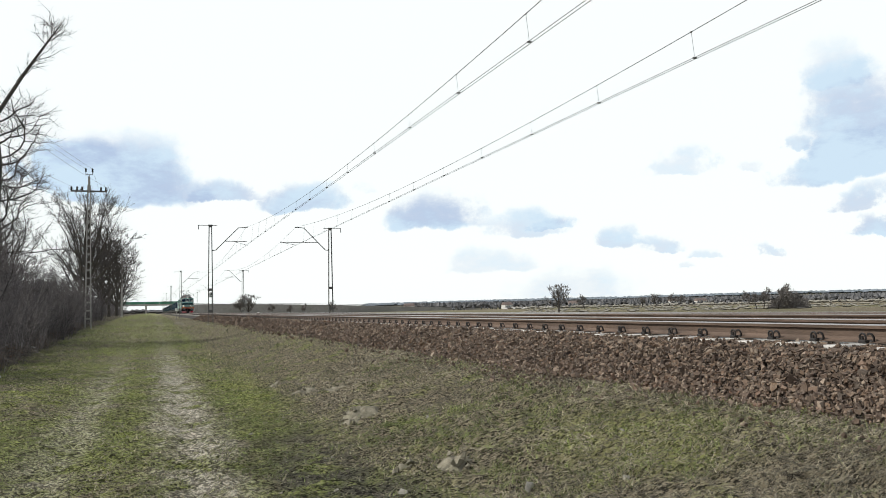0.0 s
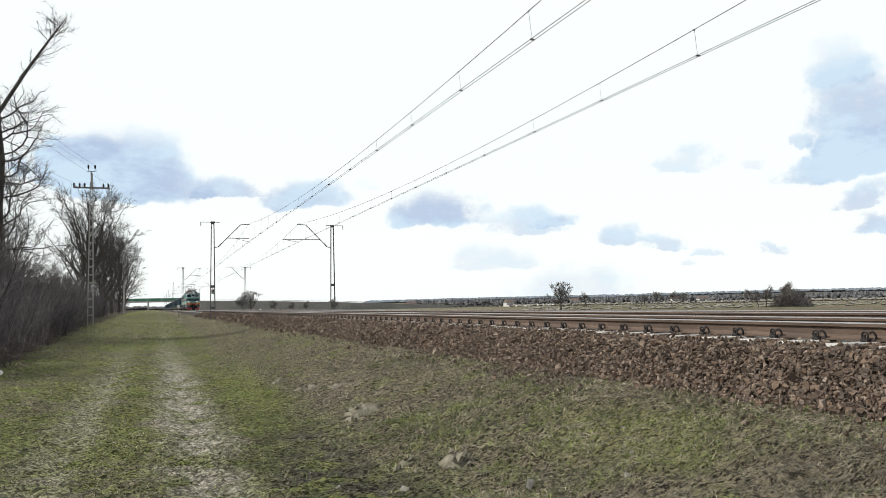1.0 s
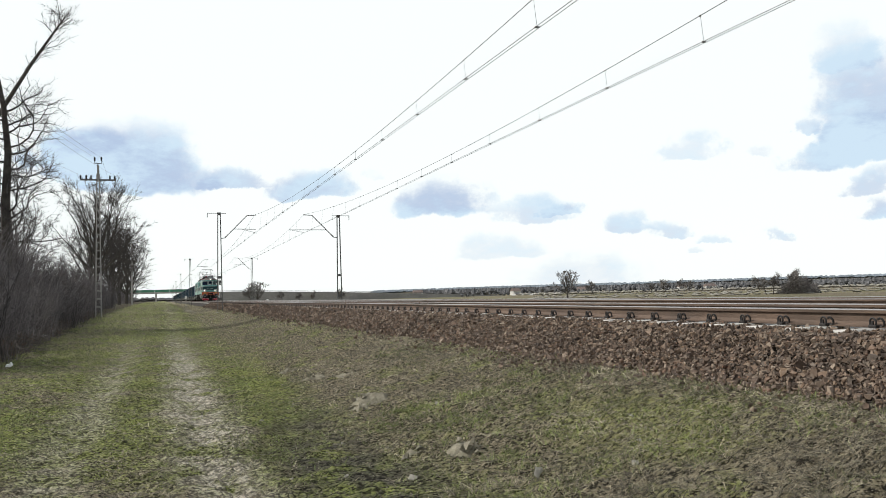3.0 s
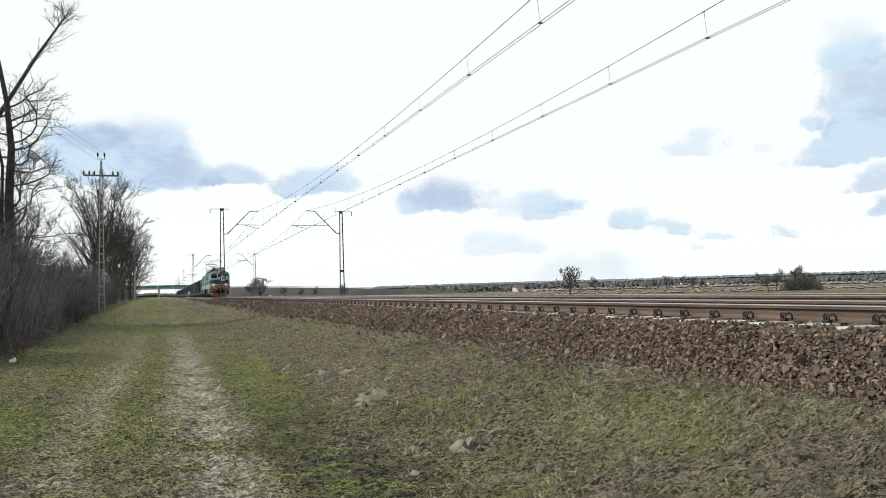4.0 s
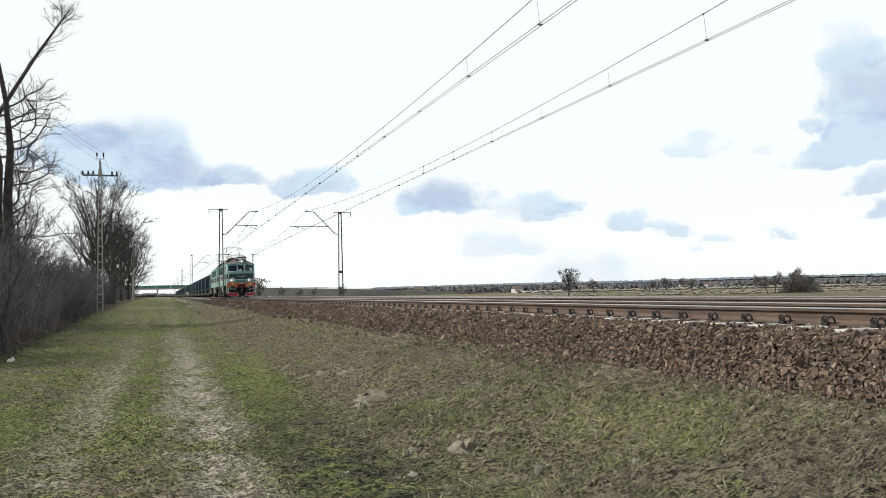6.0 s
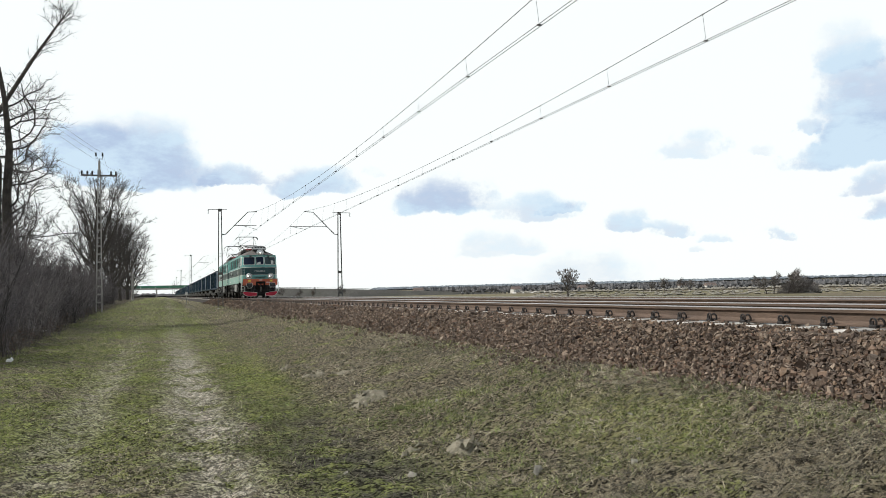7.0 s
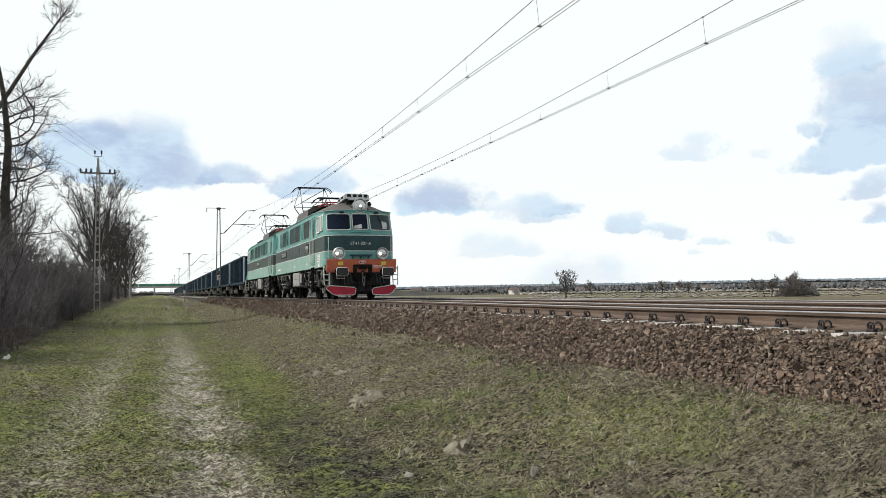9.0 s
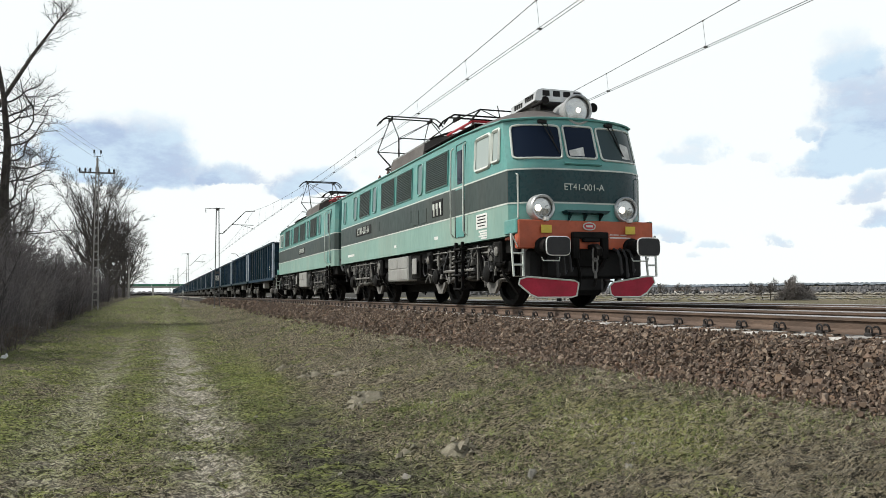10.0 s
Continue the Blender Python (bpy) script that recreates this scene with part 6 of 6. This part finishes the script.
def build_poles():
    x, y = -11.95, 68.0
    z = ground_at(x, y)
    p = thing("utility_pole", "tall concrete ladder-type utility pole with crossarm and insulators", "utility pole", pose(x, y, z, 0, 0, 0))
    H = 11.45 - z
    for sx in (-1, 1):
        part("leg", Shape().tube([(sx * .21, 0, -.3), (sx * .09, 0, H * .9)], .07, 4, r1=.05), POLE, p)
    for k in range(15):
        zz = .7 + k * .62
        o = .21 - .12 * zz / (H * .9)
        part("rung", Shape().box((-o, -.04, zz), (o, .04, zz + .12), .01), POLE, p)
    part("head", Shape().tube([(0, 0, H * .85), (0, 0, H - .55)], .085, 6), POLE, p)
    part("crossarm", Shape().box((-1.3, -.05, H - 1.75), (1.3, .05, H - 1.63), .01), STEEL, p)
    for xx in (-1.25, -.85, -.5, .85, 1.2):
        part("insulator", Shape().lathe([(.03, 0), (.075, .06), (.05, .14), (.08, .2), (.03, .32)], pose(xx, 0, H - 1.65), 8), BLACKP, p)
    part("top_bracket", Shape().tube([(-.24, 0, H - .12), (-.24, 0, H - .4), (.24, 0, H - .4), (.24, 0, H - .12)], .03, 5).tube([(0, 0, H - .7), (0, 0, H - .4)], .03, 5), STEEL, p)
    for xx in (-.24, .24):
        part("insulator", Shape().lathe([(.03, 0), (.075, .06), (.05, .14), (.08, .2), (.03, .3)], pose(xx, 0, H - .2), 8), BLACKP, p)
    for xx, dz in ((-.24, 0.05), (.24, 0.05), (-1.25, -1.35), (1.2, -1.35)):
        a = Vector((x + xx, y, z + H + dz))
        for end in (Vector((-17.5 + xx, 14, 10.6 + dz)), Vector((-12.2 + xx, 141, 9.6 + dz * .4))):
            pts = [a.lerp(end, t) - Vector((0, 0, 4 * .55 * t * (1 - t))) for t in np.linspace(0, 1, 13)]
            tagged(part("cable", Shape().tube(pts, .007, 4), WIRE), "thin dark overhead cable strung from utility poles", "cable", "utility cables")
    x, y = -12.1, 141
    z = ground_at(x, y)
    q = thing("utility_pole", "plain pale concrete utility pole by the thicket", "utility pole", pose(x, y, z))
    part("shaft", Shape().tube([(0, 0, -.3), (0, 0, 9.9)], .17, 8, r1=.11), POLE, q)
    part("crossarm", Shape().box((-.5, -.05, 9.3), (.5, .05, 9.4), .01), STEEL, q)
    # kilometre post by the line and a small white marker
    for x, y, h in ((-4.1, 128, 1.5), (10.5, 150, .9)):
        z = ground_at(x, y)
        k = thing("marker_post", "small white trackside marker post", "marker post", pose(x, y, z), "marker posts")
        part("post", Shape().box((-.06, -.05, -.2), (.06, .05, h), .02), POLE, k)
        part("plate", Shape().box((-.16, -.07, h - .1), (.16, -.05, h + .3), .01), WHITE, k)


# ---- small things on the grass ----
SOIL = surface("dry_soil", (.20, .178, .13), .95, 0, .3, 9, (.11, .11, .06), .6, .9, 40)
LITTER = surface("litter_white", (.75, .75, .72), .6)
PEBBLE = surface("pale_stone", (.30, .28, .235), .85, 0, .2, 20, (.25, .22, .17), .4, .3, 60)


def build_small():
    rng = random.Random(6)
    for x, y, w, h in ((-4.58, 7.1, .22, .10), (-4.54, 10.9, .28, .13), (-4.66, 14.5, .26, .10), (-4.84, 16.5, .24, .08), (-4.75, 10.55, .2, .05), (-5.0, 7.4, .12, .04), (-4.2, 14.0, .25, .05), (-4.9, 84, .6, .3)):
        m = thing("soil_mound", "small mound of dry pale soil and dead grass", "mound", group="soil mounds")
        s = Shape()

        def dome(u, v, w=w, h=h, x=x, y=y):
            a, q = u * 2 * math.pi, (1 - v)
            n = .7 + .6 * float(vnoise(np.array(3 * math.cos(a) + x * 9 + q), np.array(3 * math.sin(a) + y * 7), 21))
            px, py = x + w * q * n * math.cos(a), y + w * q * n * math.sin(a)
            lump = .75 + .5 * float(vnoise(np.array(px * 22), np.array(py * 22), 22))
            return (px, py, ground_at(px, py) - .03 + h * lump * (1 - q * q))
        s.grid(22, 9, dome)
        part("mound", s, SOIL, m)
        for k in range(9):
            a, q = rng.uniform(0, 6.28), rng.uniform(.1, w)
            px, py = x + q * math.cos(a), y + q * math.sin(a)
            g = Shape()
            g.v, g.f, g.m = [tuple(p) for p in stone_at(np.random.default_rng(k), np.array([px, py, ground_at(px, py) + h * (1 - (q / w) ** 2) * .9]), rng.uniform(.015, .04))], list(BLOCK_FACES), [0] * 12
            part("clod", g, SOIL, m, smooth=False)
    pts = [(-4.43, 5.85, .045), (-5.22, 6.6, .035), (-5.7, 7.0, .02), (-6.1, 5.6, .025), (-5.9, 6.3, .02), (-3.9, 5.3, .03), (-3.3, 6.3, .03), (-4.1, 9.3, .03), (-5.4, 8.6, .02), (-6.4, 6.4, .02), (-7.4, 7.2, .02), (-5.35, 5.65, .025), (-3.6, 5.7, .025), (-6.0, 10.8, .025)]
    for x, y, r in pts:
        g = Shape()
        g.v, g.f, g.m = [tuple(p) for p in stone_at(np.random.default_rng(int(x * -100)), np.array([x, y, ground_at(x, y) + r * .4]), r)], list(BLOCK_FACES), [0] * 12
        tagged(part("pebble", g, PEBBLE, smooth=False), "small pale stone lying in the short grass", "stone", "loose stones")
    for x, y, w in ((-12.1, 37.5, .3), (-10.7, 22.0, .075)):
        z = ground_at(x, y)
        tagged(part("litter", Shape().prism([(-w, 0), (-w * .6, .05), (0, .03), (w * .5, .08), (w, .02), (w * .4, -.01)], -.08, .1, lambda u, v, q: (x + u, y + q, z + .05 + v * 1.3)), LITTER), "crumpled white scrap lying in the grass", "litter", "scraps")


# ---- grass ----
GRASS_A = surface("grass_green", (.17, .195, .058), .8, 0, .35, .9, island=.75)
GRASS_B = surface("grass_straw", (.34, .295, .205), .9, 0, .25, .9, island=.8)
GRASS_C = surface("grass_dead", (.115, .098, .074), .95, 0, .3, .9, island=.6)
STRAW = surface("matted_straw", (.25, .216, .16), .95, 0, .3, .9, island=.7)
CRUMB = surface("soil_crumbs", (.20, .178, .14), .95, 0, .25, 9, (.12, .105, .08), .4, .4, 60, island=.6)


def blades(name, label, mat, verts, faces):
    me = bpy.data.meshes.new(name)
    me.from_pydata(verts.tolist(), [], faces.tolist())
    me.materials.append(mat)
    tagged(new(name, me), label, "grass", kind="stuff")


def rut_at(x):
    return np.exp(-((x + 6.74) / .28) ** 2) + np.exp(-((x + 8.2) / .26) ** 2)


def build_grass():
    rng = np.random.default_rng(17)
    bins = {0: [], 1: [], 2: []}
    zones = ((3.6, 6.2, -11, -2.35, 150000), (6.2, 10, -12, -2.35, 150000), (10, 17, -13, -2.35, 110000), (17, 32, -13, -2.4, 60000), (32, 75, -13, -2.4, 36000))
    for y0, y1, x0, x1, count in zones:
        far = (y0 + y1) / 2
        x, y = rng.uniform(x0, x1, count), rng.uniform(y0, y1, count)
        patch = vnoise(x * .9, y * .55, 31) * .6 + vnoise(x * 3.1, y * 2.2, 32) * .4
        clump = step(vnoise(x * 6.5, y * 5.5, 33) * .65 + vnoise(x * 15, y * 12, 34) * .35, .32, .62)
        bank = step(x, -5.6, -4.4)
        rut = rut_at(x) * step(-y, -40, -16)
        churn = np.exp(-((x + 5.6) / .55) ** 2) * step(-y, -14, -8)
        keep = (rng.random(count) > rut * .9) & (rng.random(count) > churn * .75) & (rng.random(count) < .18 + .82 * clump)
        lush = np.exp(-(((x + 3.35) / .55) ** 2 + ((y - 6.6) / 1.3) ** 2)) + np.exp(-(((x - .06 * y + 6.39) / .4) ** 2 + ((y - 13.5) / 5.0) ** 2)) + .8 * np.exp(-(((x + 3.6) / .5) ** 2 + ((y - 5.3) / .5) ** 2))
        greenish = np.where(x < -5.6, .52, .26) + (patch - .5) * 1.7 - rut * .5 + lush * .6
        kind = np.where(rng.random(count) < greenish, 0, np.where(rng.random(count) < .5, 1, 2))
        h = (.010 + .022 * rng.random(count)) * (.6 + .7 * clump) * np.where(kind == 0, 1.0, 1.2) + bank * rng.random(count) ** 3 * .05
        h = h * np.exp(rng.normal(0, .35, count)) * (1 + .5 * step(np.array(far), 12, 40)) * (1 - .45 * np.clip(rut, 0, 1))
        z = ground_z(x, y)
        a = rng.uniform(0, 2 * np.pi, count)
        lean = np.where(kind == 0, 1.0, 2.0) * rng.uniform(.3, 1.5, count)
        wd = (.0016 + .00030 * y) * rng.uniform(.7, 1.4, count)
        tip = np.stack([x + np.cos(a) * lean * h, y + np.sin(a) * lean * h, z + h * np.clip(1 - .3 * lean, .2, 1)], 1)
        b = rng.uniform(0, 2 * np.pi, count)
        off = np.stack([np.cos(b) * wd, np.sin(b) * wd, 0 * wd], 1)
        root = np.stack([x, y, z - .006], 1)
        tri = np.stack([root - off, root + off, tip], 1)
        for k in bins:
            bins[k].append(tri[(kind == k) & keep])
    for k, (name, label, mat) in enumerate((("green_grass", "short green spring grass blades over the ground", GRASS_A), ("dry_grass", "pale straw-coloured dry grass over the ground", GRASS_B), ("dead_grass", "grey-brown dead grass stalks over the ground", GRASS_C))):
        q = np.concatenate(bins[k])
        blades(name, label, mat, q.reshape(-1, 3), np.arange(len(q) * 3).reshape(-1, 3))


def build_straw():
    """Long dead stalks that lie matted and bent over the bank."""
    rng = np.random.default_rng(23)
    count = 34000
    y = 3.6 + 13.5 * rng.random(count) ** 1.5
    x = rng.uniform(-5.3, -2.35, count)
    mat_ = step(vnoise(x * 1.6, y * 1.3, 41) * .6 + vnoise(x * 4, y * 4, 42) * .4, .36, .62)
    pick = rng.random(count) < (.15 + .85 * mat_) * step(x, -5.3, -3.6)
    x, y = x[pick], y[pick]
    n = len(x)
    ln = rng.uniform(.04, .13, n)
    a = rng.uniform(0, 2 * np.pi, n)
    turn = rng.normal(0, .8, n)
    wd = (.0006 + .00011 * y) * rng.uniform(.7, 1.3, n)
    lift = rng.uniform(.002, .022, n)
    px, py, rows = x.copy(), y.copy(), []
    for i in range(4):
        t = i / 3
        z = ground_z(px, py) + .004 + lift * math.sin(math.pi * (.12 + .8 * t)) + .006 * rng.random(n)
        sx, sy = -np.sin(a) * wd * (1 - .5 * t), np.cos(a) * wd * (1 - .5 * t)
        rows += [np.stack([px - sx, py - sy, z], 1), np.stack([px + sx, py + sy, z + wd], 1)]
        px, py = px + np.cos(a) * ln / 3, py + np.sin(a) * ln / 3
        a = a + turn / 3
    verts = np.stack(rows, 1).reshape(-1, 3)
    i = np.arange(n)[:, None] * 8
    quads = np.concatenate([i + [k, k + 1, k + 3, k + 2] for k in (0, 2, 4)])
    blades("matted_straw", "long bent straw stalks matted over the bank", STRAW, verts, quads)


def build_crumbs():
    """Dry crumbs of soil in the ruts and on the churned strip."""
    rng = np.random.default_rng(29)
    v, f, n = [], [], 0
    for _ in range(5000):
        y = 3.7 + 9.5 * rng.random() ** 1.4
        x = rng.normal(*((-6.74, .36), (-8.2, .34), (-5.65, .42))[rng.integers(3)])
        r = .0036 * math.exp(rng.normal(0, .45)) * (1 + .05 * y)
        v.append(np.array([x, y, r * .25]) + stone_at(rng, np.zeros(3), r))
        f += [(a + n, b + n, c + n) for a, b, c in BLOCK_FACES]
        n += 8
    p = np.concatenate(v)
    at = p.reshape(-1, 8, 3).mean(1)
    p[:, 2] += np.repeat(ground_z(at[:, 0], at[:, 1]), 8)
    me = bpy.data.meshes.new("soil_crumbs")
    me.from_pydata(p.tolist(), [], f)
    me.materials.append(CRUMB)
    tagged(new("soil_crumbs", me), "dry crumbs of pale soil strewn along the ruts", "soil", kind="stuff")


build_poles()
build_hedge()
build_trees()
build_right_thicket()
build_far_woods()
for x, y, w_, d, h, t in ((330, 760, 9, 7, 4.0, 10), (460, 860, 10, 8, 4, -15), (585, 840, 9, 8, 4.5, 20), (640, 860, 14, 8, 4, 0), (300, 1000, 12, 9, 5, 0)):
    build_house(x, y, w_, d, h, t)
build_greenhouses()
build_bridge()
build_small()
build_grass()
build_straw()
build_crumbs()


FRONT_AT_END = 12.2   # place of the leading buffers at 10 s


def way_to_go(t):
    """How far the train still has to run at t seconds."""
    u = 10 - t
    return 17.35 * u + .085 * u * u


def motions():
    for ob, back, turned in TRAIN:
        walk(ob, [(t / 2, pose(-.03, FRONT_AT_END + back + way_to_go(t / 2), 0, 0, 0, turned)) for t in range(21)])
    for ob, y, r, sign in WHEELS:
        walk(ob, [(i / 30, pose(0, y, r, sign * math.degrees((way_to_go(0) - way_to_go(i / 30)) / r) % 360, 0, 0)) for i in range(301)])


motions()
